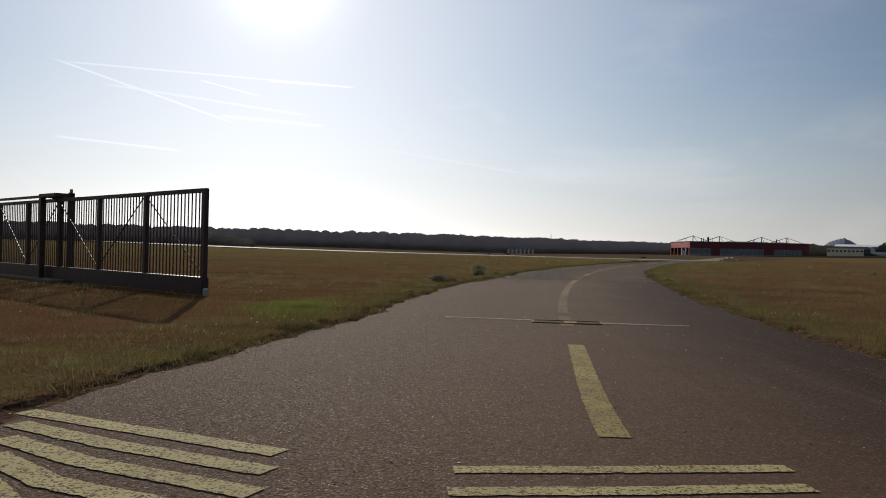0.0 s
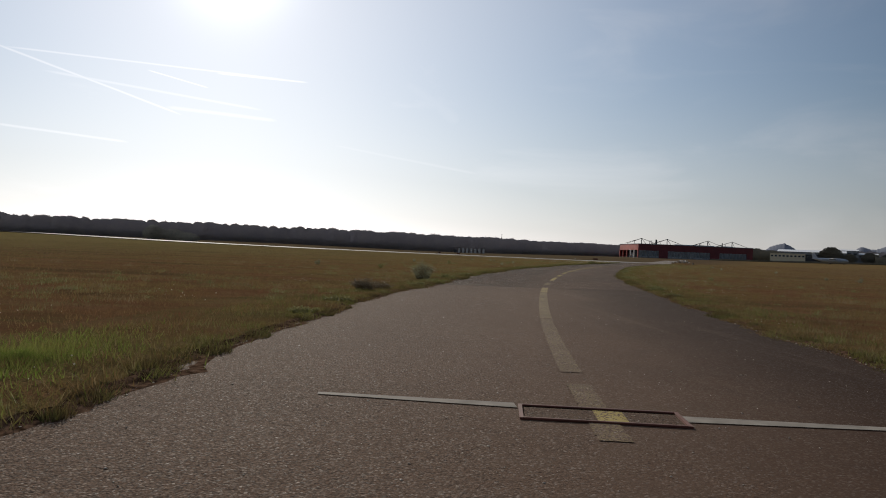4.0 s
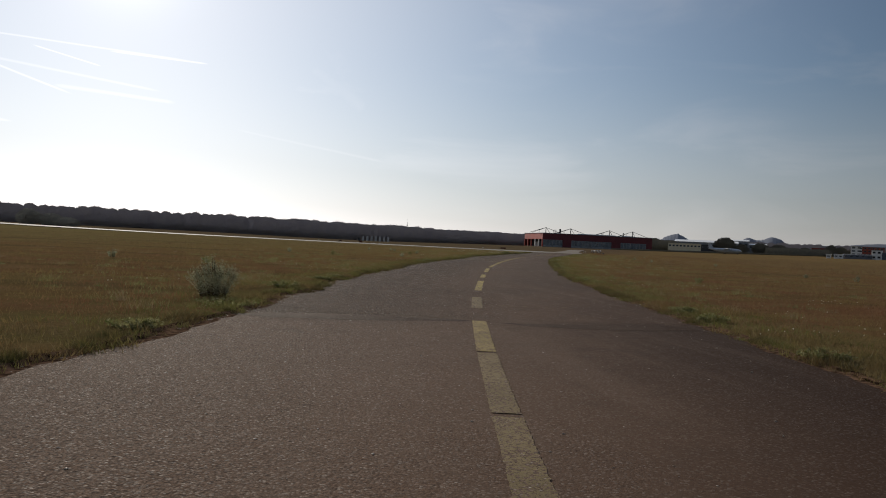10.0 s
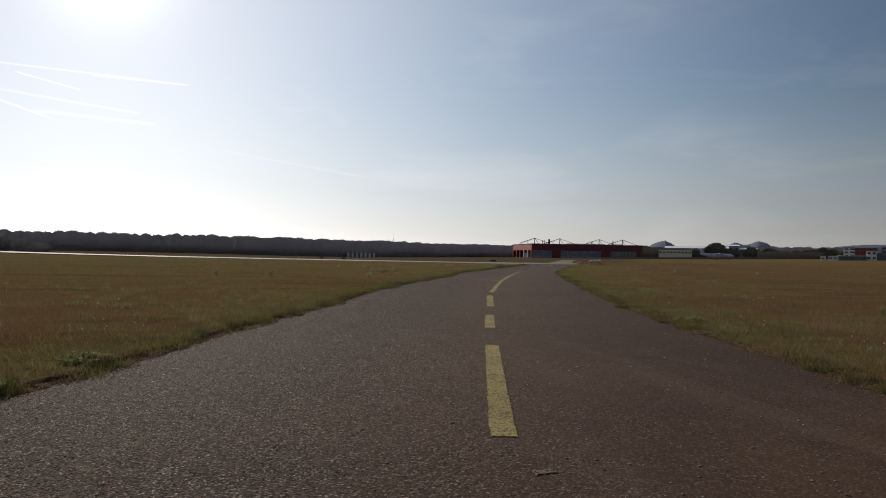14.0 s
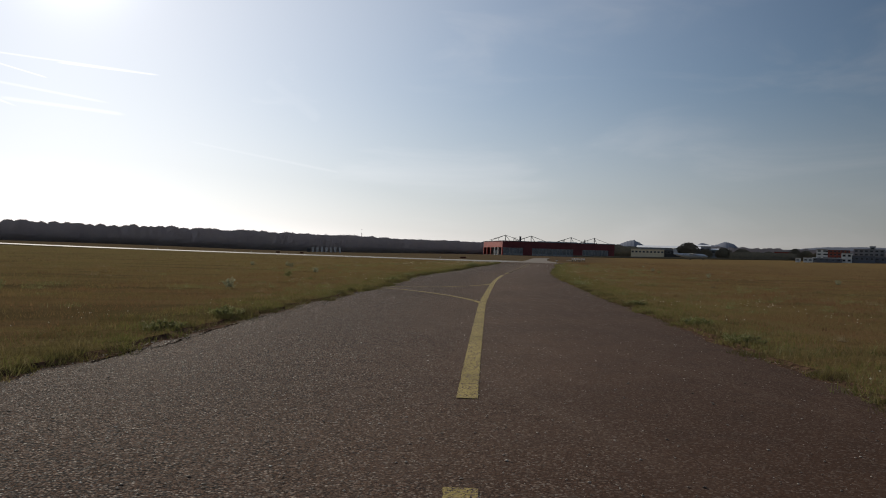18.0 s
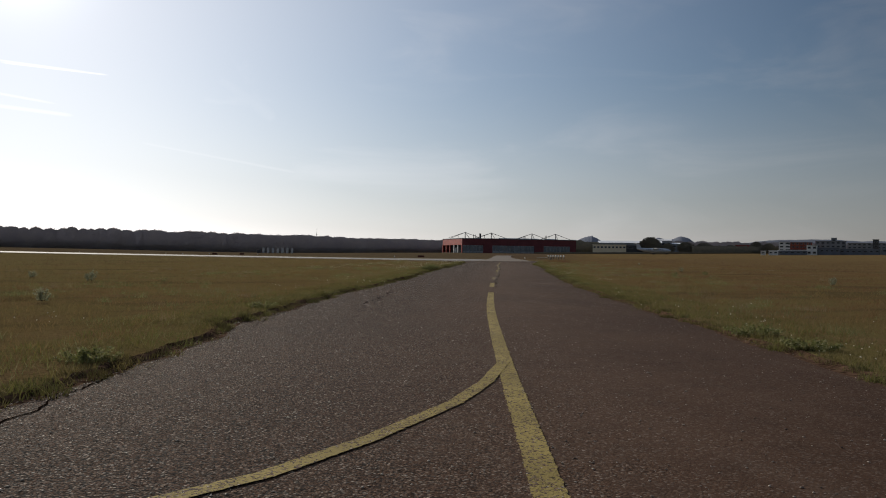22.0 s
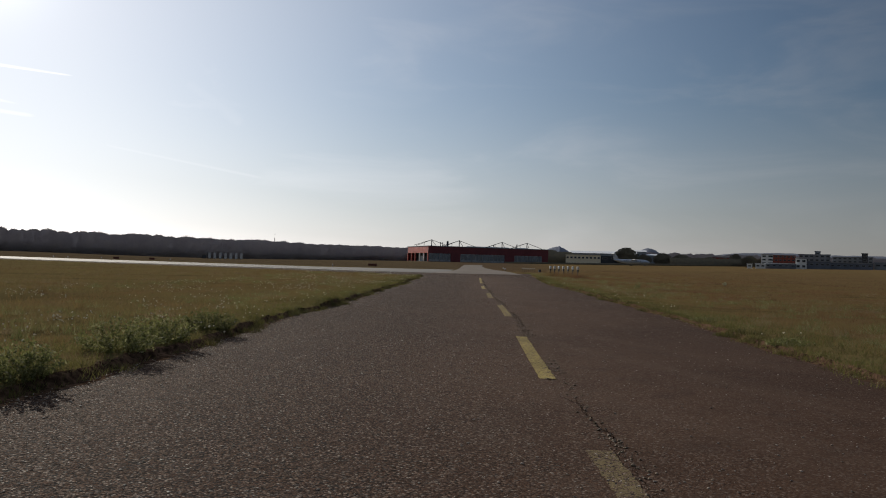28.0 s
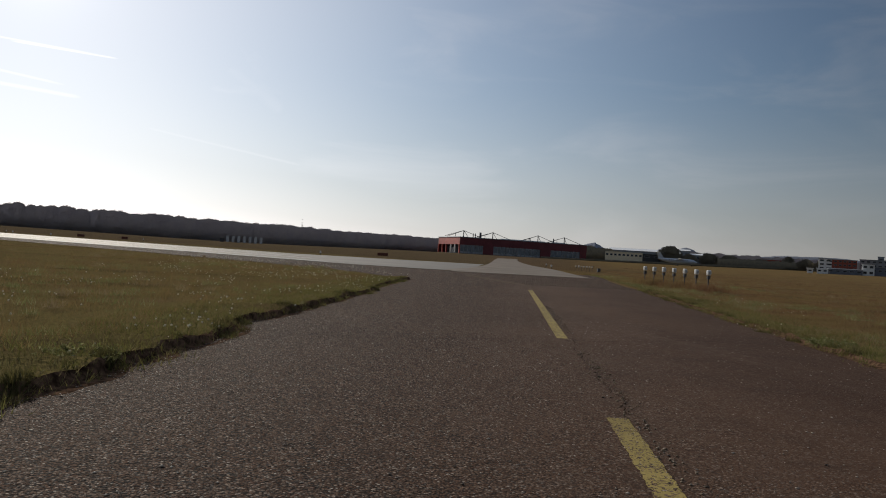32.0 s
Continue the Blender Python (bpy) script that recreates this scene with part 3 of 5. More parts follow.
def make_runway():
    ts = [0, 10, 25, 40, 60, 80, 110, 150, 200, 260, 330, 420, 520, 650, 800, 1000, 1300, 1700]
    rows = []
    for t in ts:
        a = RW0 + RWU * t
        # the end follows the pale strip's side
        b = RW0 + RWU * max(t, 32.0) + RWN * 26
        rows.append((a, b))
    r = strip_mesh("runway", rows, 0.03, RUNWAY, label="wide grey runway shining in low sun", category="runway", kind="structure")
    for off, w in ((1.0, 0.9), (8.0, 0.5), (15.0, 0.5), (25.2, 0.8)):
        t0 = 1.2 * off * 0.98 + 2
        tt = [t0] + [t for t in ts if t > t0 + 5]
        rows = [(RW0 + RWU * t + RWN * (off - w / 2), RW0 + RWU * t + RWN * (off + w / 2)) for t in tt]
        ln = strip_mesh("marking", rows, 0.045, PAINT_WHITE, label="white runway line")
        ln.parent = r
    strip_mesh("runway", [((50, 187), (56.6, 184.4)), ((50, 190), (59, 190)), ((50, 200), (63.2, 200)), ((50.2, 212), (68.2, 213)), ((50.5, 228), (74.6, 229))], 0.033, RUNWAY,
               label="end of the runway beside the concrete strip", category="runway", kind="structure")
    s = strip_mesh("pavement", [((55.6, 182.2), (65.4, 182.9)), ((56.4, 187), (67.2, 188)), ((61.5, 197), (71.0, 197.5)), ((68.5, 213), (77.4, 213.5)), ((80.5, 243), (88.8, 246)),
                                ((98, 288), (106.3, 292)), ((122, 350), (131, 354)), ((150, 420), (160, 424))], 0.036, CONCRETE,
                   label="pale concrete strip leading towards the hangar", category="pavement", kind="structure")
    e = strip_mesh("road", [((float(xl(166)), 166.0), (float(xr(166)), 166.0)), ((47.7, 170.8), (60.6, 170.8)), ((47.4, 177.8), (63.8, 177.8)), ((47.2, 183.8), (66.8, 183.8)), ((47.4, 189.8), (69.8, 189.8)), ((47.7, 194.8), (71.3, 194.8))],
                   0.012, ASPHALT, label="asphalt mouth of the taxiway at the runway", category="taxiway", kind="structure")
    strip_mesh("road", [((47.6, 172), (51, 186.4)), ((43.5, 180), (46.3, 191.7)), ((37, 190), (39.8, 199.9)), ((28, 203), (30.6, 211.5)), ((10, 229), (12, 235.2)), ((-30, 281), (-28.5, 286.3)),
                        ((-120, 396.5), (-119, 400.6))], 0.016, ASPHALT_PATCH,
               label="dark asphalt shoulder along the runway", category="shoulder", kind="structure")


make_runway()


# ---------------------------------------------------------------- markings, cracks, patches on the taxiway
def ribbon(pts, width, z, jitter=0.0, seed=1, step=0.12):
    """A flat band along a line of points."""
    p = np.array(pts, float)
    d = np.r_[0, np.cumsum(np.hypot(*np.diff(p, axis=0).T))]
    n = max(3, int(d[-1] / step))
    s = np.linspace(0, d[-1], n)
    x, y = np.interp(s, d, p[:, 0]), np.interp(s, d, p[:, 1])
    tx, ty = np.gradient(x), np.gradient(y)
    L = np.hypot(tx, ty) + 1e-9
    r = np.random.default_rng(seed)
    wl, wr = width / 2 + r.normal(0, jitter, n), width / 2 + r.normal(0, jitter, n)
    a = np.stack([x - ty / L * wl, y + tx / L * wl, np.full(n, z)], 1)
    b = np.stack([x + ty / L * wr, y - tx / L * wr, np.full(n, z)], 1)
    verts = np.concatenate([a, b])
    faces = [(i, n + i, n + i + 1, i + 1) for i in range(n - 1)]
    return verts.tolist(), faces


COUNT = [0]


def marking(pts, width=0.16, mat=None, name="marking", z=0.017, jitter=0.0035, step=0.035):
    COUNT[0] += 1
    v, f = ribbon(pts, width, z, jitter, COUNT[0], step)
    ob = link_mesh(name, v, f, mat or PAINT)
    ob.parent = ROAD
    return ob


def line_y(y0, y1, width=0.16, mat=None):
    ys = np.linspace(y0, y1, max(3, int((y1 - y0) / 0.5)))
    return marking([(float(xc(y)), float(y)) for y in ys], width, mat)


def make_markings():
    line_y(4.4, 8.85, 0.19, PAINT)
    for a, b in ((11.05, 12.9), (13.5, 19.0), (19.1, 24.85), (24.95, 27.5), (27.6, 30.5), (32.5, 35.1)):
        line_y(a, b, 0.19, PAINT_GHOST if a < 19 else PAINT_WORN if a == 27.6 else PAINT_FAINT)
    for a, b in ((37.25, 41.8), (44.0, 46.5), (48.9, 53.6)):
        line_y(a, b, 0.16, PAINT)
    line_y(55.65, 90.2, 0.155, PAINT)
    for a, b in ((93.55, 96.8), (100.1, 103.4), (107.2, 108.4), (110.4, 112.1), (114.6, 118.4), (122.35, 126.4), (130.2, 133.9), (138.15, 142.2)):
        line_y(a, b, 0.15, PAINT_FAINT if 100 < a < 113 else PAINT_WORN if 119 < a < 137 else PAINT)
    line_y(147.0, 161.6, 0.155, PAINT)
    # turn-off curves meeting at the left edge
    marking([(15.22, 66.3), (15.29, 67.06), (15.30, 67.92), (15.23, 69.06), (15.01, 70.42), (14.57, 71.91), (14.02, 72.95)], 0.13, z=0.0185)
    marking([(19.06, 77.64), (18.5, 76.6), (18.0, 75.85), (17.2, 74.95), (16.6, 74.4), (16.0, 74.05), (15.24, 73.75), (14.3, 73.45)], 0.115, z=0.0195)
    # double holding bars by the gate
    marking([(0.08, 3.68), (0.9, 3.74), (1.76, 3.83)], 0.12, PAINT_PALE)
    marking([(0.05, 3.34), (0.9, 3.41), (1.72, 3.51)], 0.12, PAINT_PALE)
    for k in range(5):
        d = 0.325 * k
        marking([(-0.80 + 0.015 * k, 3.91 - d), (-1.7, 4.33 - d), (-2.55 + 0.12 * k, 4.74 - d)], 0.15, PAINT_PALE)
    marking([(53.3, 165.4), (53.45, 168.5), (53.9, 172.5), (54.3, 176.0)], 0.15, PAINT_FAINT, z=0.020)
    # short remains of paint beside the line
    for x, y in ((6.36, 33.17), (6.54, 33.14), (6.74, 33.14), (7.1, 33.07), (7.5, 33.15), (6.34, 34.16), (6.43, 34.55), (6.9, 36.5)):
        marking([(x - 0.05, y), (x + 0.07, y + 0.02)], 0.06, PAINT_FAINT, step=0.03)


make_markings()


def crack(pts, width, seed):
    """A jagged break in the surface, opening and closing along its way."""
    r = np.random.default_rng(seed)
    p = np.array(pts, float)
    d = np.r_[0, np.cumsum(np.hypot(*np.diff(p, axis=0).T))]
    n = max(6, int(d[-1] / 0.045))
    s = np.linspace(0, d[-1], n)
    c = np.arange(0, n + 7, 7)
    x = np.interp(s, d, p[:, 0]) + np.interp(np.arange(n), c, r.normal(0, 0.030, len(c))) + r.normal(0, 0.012, n)
    y = np.interp(s, d, p[:, 1]) + np.interp(np.arange(n), c, r.normal(0, 0.045, len(c))) + r.normal(0, 0.012, n)
    wide = np.clip(np.interp(np.arange(n), c, r.uniform(0.1, 1.5, len(c))) + r.normal(0, 0.25, n), 0.05, 1.8)
    tx, ty = np.gradient(x), np.gradient(y)
    L = np.hypot(tx, ty) + 1e-9
    w = 0.35 * width * wide
    a = np.stack([x - ty / L * w, y + tx / L * w, np.full(n, 0.0165)], 1)
    b = np.stack([x + ty / L * w * 0.8, y - tx / L * w * 0.8, np.full(n, 0.0165)], 1)
    # flat black ribbon painted for the shade in the break
    ob = link_mesh("crack", np.concatenate([a, b]).tolist(), [(i, n + i, n + i + 1, i + 1) for i in range(n - 1)], CRACK)
    ob.parent = ROAD


def make_cracks():
    # joint between the newer finer surface and the old coarse one
    crack([(2.2, 32.6), (2.75, 31.9), (3.2, 31.5), (3.6, 31.15), (4.2, 30.75), (4.9, 30.45), (5.6, 30.4), (6.6, 30.45), (7.6, 30.6), (8.6, 30.75)], 0.014, 1)
    crack([(3.31, 35.0), (3.7, 34.57), (4.06, 34.28), (4.42, 34.02), (4.75, 33.84), (5.4, 33.4), (6.2, 33.2), (7.5, 33.12), (9.2, 33.3)], 0.007, 17)
    crack([(9.0, 57.6), (9.6, 59.3), (10.03, 60.8), (10.29, 61.62), (10.54, 62.57), (11.0, 63.42), (11.66, 65.2), (12.24, 67.42)], 0.034, 2)
    crack([(12.3, 67.6), (13.1, 70.3), (14.45, 73.2), (15.0, 74.8), (15.6, 77.6), (16.01, 79.2), (16.19, 80.08), (16.58, 80.9), (16.96, 81.81), (17.49, 83.68), (18.46, 86.82)], 0.020, 3)
    crack([(16.1, 78.5), (17.07, 77.96), (17.52, 77.78), (17.93, 77.54), (18.28, 77.41), (18.91, 77.23), (19.63, 77.14), (20.37, 77.26), (21.4, 77.35)], 0.009, 18)
    crack([(19.02, 85.5), (19.32, 86.09), (19.53, 86.55), (19.76, 87.1), (20.02, 87.67), (20.23, 88.3), (20.3, 88.55)], 0.050, 4)
    crack([(20.1, 88.15), (20.42, 88.95), (20.7, 89.83), (21.24, 91.41)], 0.045, 5)
    crack([(20.75, 90.2), (21.9, 90.9), (23.0, 91.0)], 0.008, 6)
    crack([(22.79, 87.91), (23.33, 87.87), (24.07, 87.8), (25.51, 87.87)], 0.010, 12)
    crack([(24.3, 91.6), (24.7, 91.95), (25.13, 92.21), (25.7, 92.1)], 0.005, 15)
    crack([(24.53, 91.0), (24.9, 91.5), (25.3, 92.3)], 0.006, 16)
    crack([(31.9, 119.6), (32.12, 120.18), (32.29, 120.97), (32.57, 121.55), (32.99, 122.77), (33.47, 123.52)], 0.014, 7)
    crack([(34.9, 126.3), (35.22, 127.08), (35.42, 127.58), (35.64, 128.11), (35.87, 128.94), (36.19, 130.89)], 0.012, 11)
    crack([(38.4, 139.4), (38.76, 139.33), (39.09, 139.25), (39.44, 139.0), (39.71, 138.61)], 0.010, 13)
    crack([(41.3, 147.3), (42.2, 146.75), (43.22, 146.43), (44.13, 146.62), (44.82, 146.48), (46.5, 146.9), (48.3, 147.2)], 0.02, 8)
    crack([(42.5, 149.4), (44.4, 154.4), (47.9, 164.6)], 0.01, 9)
    crack([(13.1, 57.9), (15.1, 58.5), (16.9, 59.0)], 0.008, 10)
    crack([(51.3, 168.3), (54.8, 170.8), (58.8, 172.8)], 0.012, 14)
    for x, y, sx, sy, s in ((3.6, 30.6, 1.6, 0.35, 2), (6.9, 30.1, 1.2, 0.3, 3)):
        r = np.random.default_rng(s)
        a = np.linspace(0, 2 * math.pi, 22, endpoint=False)
        q = 1 + r.normal(0, 0.12, 22)
        flat("patch", list(zip((x + sx * q * np.cos(a)).tolist(), (y + sy * q * np.sin(a)).tolist())), 0.0145, ASPHALT_PATCH, ROAD, "darker asphalt patch").data.attributes.new("across", "FLOAT", "POINT").data.foreach_set("value", np.full(22, 0.75, np.float32))
    # the worn seam running beside the yellow line
    r = np.random.default_rng(5)
    for a, b, w in ((93.0, 98.5, 0.010), (99.5, 106.0, 0.008), (106.5, 114.0, 0.014), (118.5, 122.6, 0.012), (126.4, 130.4, 0.014), (130.6, 138.2, 0.012), (142.3, 147.3, 0.013), (147.6, 156.0, 0.009)):
        for off, w in ((0.10, 0.6 * w), (0.15, 0.3 * w)):
            ys = np.arange(a, b, 0.4)
            crack([(float(xc(y)) + off + float(r.normal(0, 0.02)), float(y)) for y in ys], w, int(a * 10) + int(off * 100))


make_cracks()


def make_channel():
    """Steel cable channel let into the taxiway, with pale sealing strips on both sides."""
    c = thing("cable_channel", pose(1.93, 11.72, 0.012, 0, 0, -8), "rusty steel channel cover set into the asphalt, painted over", "channel cover")
    part("frame_bar", box(-0.50, -0.23, 0.0, 0.50, -0.205, 0.016, 0.004), RUST, c)
    part("frame_bar", box(-0.50, 0.175, 0.0, 0.50, 0.20, 0.016, 0.004), RUST, c)
    part("frame_end", box(-0.525, -0.23, 0.0, -0.50, 0.20, 0.015), RUST, c)
    part("frame_end", box(0.50, -0.23, 0.0, 0.525, 0.20, 0.015), RUST, c)
    part("cover", box(-0.49, -0.20, 0.0, 0.49, 0.13, 0.008), ASPHALT_PATCH, c)
    part("slot", box(-0.49, 0.135, 0.0, 0.49, 0.172, 0.006), CRACK, c, "open slot, its shade painted as a black strip")
    part("paint", box(-0.04, -0.2, 0.0085, 0.15, 0.125, 0.0105), PAINT, c, "pale yellow paint stripe")
    flat("marking", [(0.08, 12.27), (1.42, 12.06), (1.42, 11.90), (0.08, 12.19)], 0.018, SEAL, ROAD, "pale sealing strip")
    flat("marking", [(2.45, 11.76), (3.75, 11.58), (3.74, 11.48), (2.45, 11.58)], 0.018, SEAL, ROAD, "pale sealing strip")


make_channel()


# ---------------------------------------------------------------- sliding gate
def make_gate():
    m = pose(-4.99, 16.1, 0, 0, 0, math.degrees(math.atan2(0.67, -0.74)))
    g = thing("sliding_gate", m, "dark brown steel cantilever sliding gate standing open", "gate")
    posts = (0.0, 2.55, 5.0, 7.45, 9.75, 12.1)
    for i, s in enumerate(posts):
        w = 0.06 if i else 0.07
        part("post", box(s - w, -0.05, 0.04, s + w, 0.05, 2.26 if i == 0 else 2.2, 0.006), GATE_STEEL, g)
    part("bottom_beam", box(-0.06, -0.09, 0.03, 12.2, 0.09, 0.40, 0.01), GATE_STEEL, g)
    part("top_rail", box(-0.06, -0.045, 2.18, 12.2, 0.045, 2.27, 0.006), GATE_STEEL, g)
    part("end_roller", box(-0.11, -0.06, 0.0, 0.0, 0.06, 0.17, 0.02), GALV, g, "grey guide roller at the gate's end")
    for i in range(len(posts) - 1):
        a, b = posts[i] + 0.07, posts[i + 1] - 0.07
        n = 16
        for k in range(1, n):
            x = a + (b - a) * k / n
            part("bar", box(x - 0.011, -0.011, 0.39, x + 0.011, 0.011, 2.18), GATE_STEEL, g)
        # diagonal ties, leaning to and fro
        lo, hi = (a, b) if i % 2 == 0 else (b, a)
        part("brace", bar((lo, 0.03, 0.5), (hi, 0.03, 2.15), 0.013), GATE_STEEL, g)
    # fixed guide portal beside it
    p = thing("gate_portal", m, "dark steel guide portal with amber warning lamp", "gate portal")
    part("post", box(7.15, -0.26, 0.0, 7.31, -0.12, 2.42, 0.006), GATE_STEEL, p)
    part("post", box(8.10, 0.14, 0.0, 8.24, 0.28, 2.36, 0.006), GATE_STEEL, p)
    part("head", box(7.15, -0.26, 2.30, 8.24, 0.28, 2.40, 0.006), GATE_STEEL, p)
    part("rail", box(8.2, 0.16, 2.30, 12.4, 0.24, 2.37, 0.006), GATE_STEEL, p)
    part("footing", box(6.9, -0.45, -0.02, 12.4, 0.45, 0.07, 0.02), CONCRETE, p, "concrete strip footing")
    part("guide_roller", bar((7.7, -0.12, 2.24), (7.7, 0.12, 2.24), 0.05, 10), GALV, p)
    lamp = part("lamp", bar((7.23, -0.19, 2.42), (7.23, -0.19, 2.53), 0.045, 12, 0.038), AMBER, p, "amber warning lamp")
    part("lamp_base", bar((7.23, -0.19, 2.41), (7.23, -0.19, 2.44), 0.055, 12), STEEL_DARK, lamp)


make_gate()


# ---------------------------------------------------------------- hangar
def make_hangar():
    z0 = float(land(285, 703))
    h = thing("hangar", pose(0, 0, z0), "long dark red aircraft hangar with cable-stayed roof masts", "hangar")
    X0, X1, Y0, Y1, H = 226.5, 335.5, 702.0, 760.0, 12.3
    part("wall", box(X0, Y0, 6.6, X1, Y0 + 0.5, H), RED_CLAD, h, "dark red front fascia")
    part("wall", box(X1 - 0.5, Y0 + 0.5, 0, X1, Y1, H), RED_CLAD, h)
    part("wall", box(X0, Y1 - 0.5, 0, X1 - 0.5, Y1, H), RED_CLAD, h)
    part("roof", box(X0 - 0.3, Y0 - 0.3, H, X1 + 0.3, Y1 + 0.3, H + 0.5), GREY_ROOF, h)
    part("wall", box(X0, Y0 + 0.5, 6.8, X0 + 0.5, Y1 - 0.5, H), RED_SUNLIT, h, "red side fascia, sunlight put into its colour")
    for a, b in ((246.0, 254.5), (294.5, 303.5), (329.5, 335.0)):
        part("wall", box(a, Y0 - 0.1, 0, b, Y0 + 0.5, 6.6), RED_CLAD, h, "dark red pier")
    part("floor_slab", box(X0, Y0, -0.4, X1, Y1, 0.05), CONCRETE, h)
    for a, b, n in ((226.9, 246.0, 6), (254.5, 294.5, 12), (303.5, 329.5, 8)):
        w = (b - a) / n
        for k in range(n):
            d = part("door_panel", box(a + w * k + 0.08, Y0 + 0.2, 0.05, a + w * (k + 1) - 0.08, Y0 + 0.4, 6.6), GREY_ROOF, h)
            part("pane", box(a + w * k + 0.4, Y0 + 0.12, 1.6, a + w * (k + 1) - 0.4, Y0 + 0.2, 6.2), GLASS_GREY, d, "grey-blue glazing")
    # porch on the sunny side
    for y in (703, 714, 725, 737, 748, 759):
        part("pillar", box(X0 - 0.4, y - 0.6, 0, X0 + 0.5, y + 0.6, 6.8), WHITE if y in (714, 725) else RED_SUNLIT, h)
    part("wall", box(X0 + 6, Y0 + 0.5, 0, X0 + 6.5, Y1 - 0.5, 6.8), STEEL_DARK, h)
    part("door", box(X0 + 5.8, 735, 0, X0 + 6, 741, 4.5), WHITE, h, "white side door")
    # roof lights and plant
    for a, b in ((262, 290), (288, 300), (306, 318)):
        part("roof_light", box(a, 706, H + 0.5, b, 709, H + 1.1), ROOF_WHITE, h)
    for x, r, t in ((240.5, 0.35, 16.2), (242.3, 0.3, 16.2), (246.6, 0.9, 17.2), (288.5, 0.4, 15.5), (310.2, 0.5, 16.4)):
        part("chimney", bar((x, 712, H), (x, 712, t), r, 8), STEEL_DARK, h)
    for x in (230.5, 254.8, 293.6, 316.9):
        part("mast", bar((x, 706, H), (x, 706, 18.0), 0.42, 8, 0.3), STEEL_DARK, h, "dark steel roof mast")
        for dx, dy in ((-15, 0), (15, 0), (-9, 14), (9, 14)):
            part("stay", bar((x, 706, 17.7), (x + dx, 706 + dy, H + 0.5), 0.20, 5), STEEL_DARK, h)
        part("strut", bar((x - 6.5, 706, H + 0.5), (x - 6.5, 706, 15.2), 0.2, 5), STEEL_DARK, h)


make_hangar()


# ---------------------------------------------------------------- other buildings, by bearing and distance from the runway mouth
def spot(az, dist):
    x, y = 36.2 + dist * math.sin(radians(az)), 123.3 + dist * math.cos(radians(az))
    return x, y, float(land(x, y))


def building(name, az, dist, w, d, h, wall, roof, label, category="building", floors=1, bays=6, pitched=False, lift=0.0, win=WINDOW_DARK):
    x, y, z = spot(az, dist)
    b = thing(name, pose(x, y, z + lift, 0, 0, -az), label, category)
    part("wall", box(-w / 2, 0, -2.0, w / 2, d, h), wall, b)
    if pitched:
        bm = bmesh.new()
        pts = [(-w / 2 - 0.4, -0.4, h), (w / 2 + 0.4, -0.4, h), (w / 2 + 0.4, d + 0.4, h), (-w / 2 - 0.4, d + 0.4, h), (-w / 2 - 0.4, d / 2, h + 0.06 * d), (w / 2 + 0.4, d / 2, h + 0.06 * d)]
        v = [bm.verts.new(p) for p in pts]
        for f in ((0, 1, 5, 4), (2, 3, 4, 5), (1, 2, 5), (3, 0, 4), (3, 2, 1, 0)):
            bm.faces.new([v[i] for i in f])
        part("roof", bm, roof, b)
    else:
        part("roof", box(-w / 2 - 0.3, -0.3, h, w / 2 + 0.3, d + 0.3, h + 0.35), roof, b)
    fh = h / floors
    for j in range(floors):
        for k in range(bays):
            cx = -w / 2 + w * (k + 0.5) / bays
            ww = w / bays * 0.3
            o = part("window", box(cx - ww, -0.12, fh * j + fh * (0.35 if floors > 1 else 0.52), cx + ww, 0.0, fh * j + fh * 0.78), GREY_ROOF if wall is not GREY_ROOF else BLUE_GREY, b)
            part("pane", box(cx - ww * 0.85, -0.16, fh * j + fh * (0.39 if floors > 1 else 0.55), cx + ww * 0.85, -0.12, fh * j + fh * 0.74), win, o)
    return b


building("shed", 29.95, 648, 29.3, 18.2, 5.9, BEIGE, BEIGE, "low beige rendered shed with a row of small windows", "shed", 1, 9, lift=1.9)
building("shed", 31.89, 651, 15.0, 16.0, 5.6, STEEL_DARK, GREY_ROOF, "dark blue-grey shed beside the beige one", "shed", 1, 2, lift=1.6)
building("warehouse", 31.4, 729, 62.0, 39.4, 10.2, GREY_ROOF, ROOF_WHITE, "long warehouse with a bright pale metal roof", "warehouse", 1, 10, lift=0.2, pitched=True)
building("warehouse", 33.47, 777, 27.7, 25.2, 10.0, GREY_ROOF, ROOF_WHITE, "grey warehouse with shining pale roof", "warehouse", 1, 5, lift=3.3, pitched=True)
building("warehouse", 34.67, 789, 29.7, 24.8, 6.8, GREY_ROOF, ROOF_WHITE, "small hall with shining pale roof behind trees", "warehouse", 1, 5, lift=2.9, pitched=True)
building("apartment_building", 42.84, 596, 8.0, 10.0, 7.6, WHITE, GREY_ROOF, "white end block of a red brick building", "apartment house", 3, 2, lift=1.56)
building("apartment_building", 43.85, 596, 17.0, 10.0, 7.2, BRICK_RED, GREY_ROOF, "red brick three-storey apartment building", "apartment house", 3, 6, lift=1.56)
building("office_building", 45.83, 615, 21.2, 11.5, 8.3, GREY_ROOF, GREY_ROOF, "white office building with flat grey roof", "office building", 3, 6, lift=1.51)
building("office_building", 46.02, 622, 3.8, 3.8, 10.9, GREY_ROOF, GREY_ROOF, "grey stair tower above an office roof", "tower", 3, 1, lift=1.45)
building("house", 45.16, 480, 5.9, 8.3, 6.2, WHITE, GREY_ROOF, "small white house with grey roof", "house", 2, 2, lift=-0.20)
building("hall", 46.16, 483, 14.1, 16.5, 4.9, BLUE_GREY, GREY_ROOF, "dark blue-grey industrial hall", "hall", 1, 5, lift=-0.43)
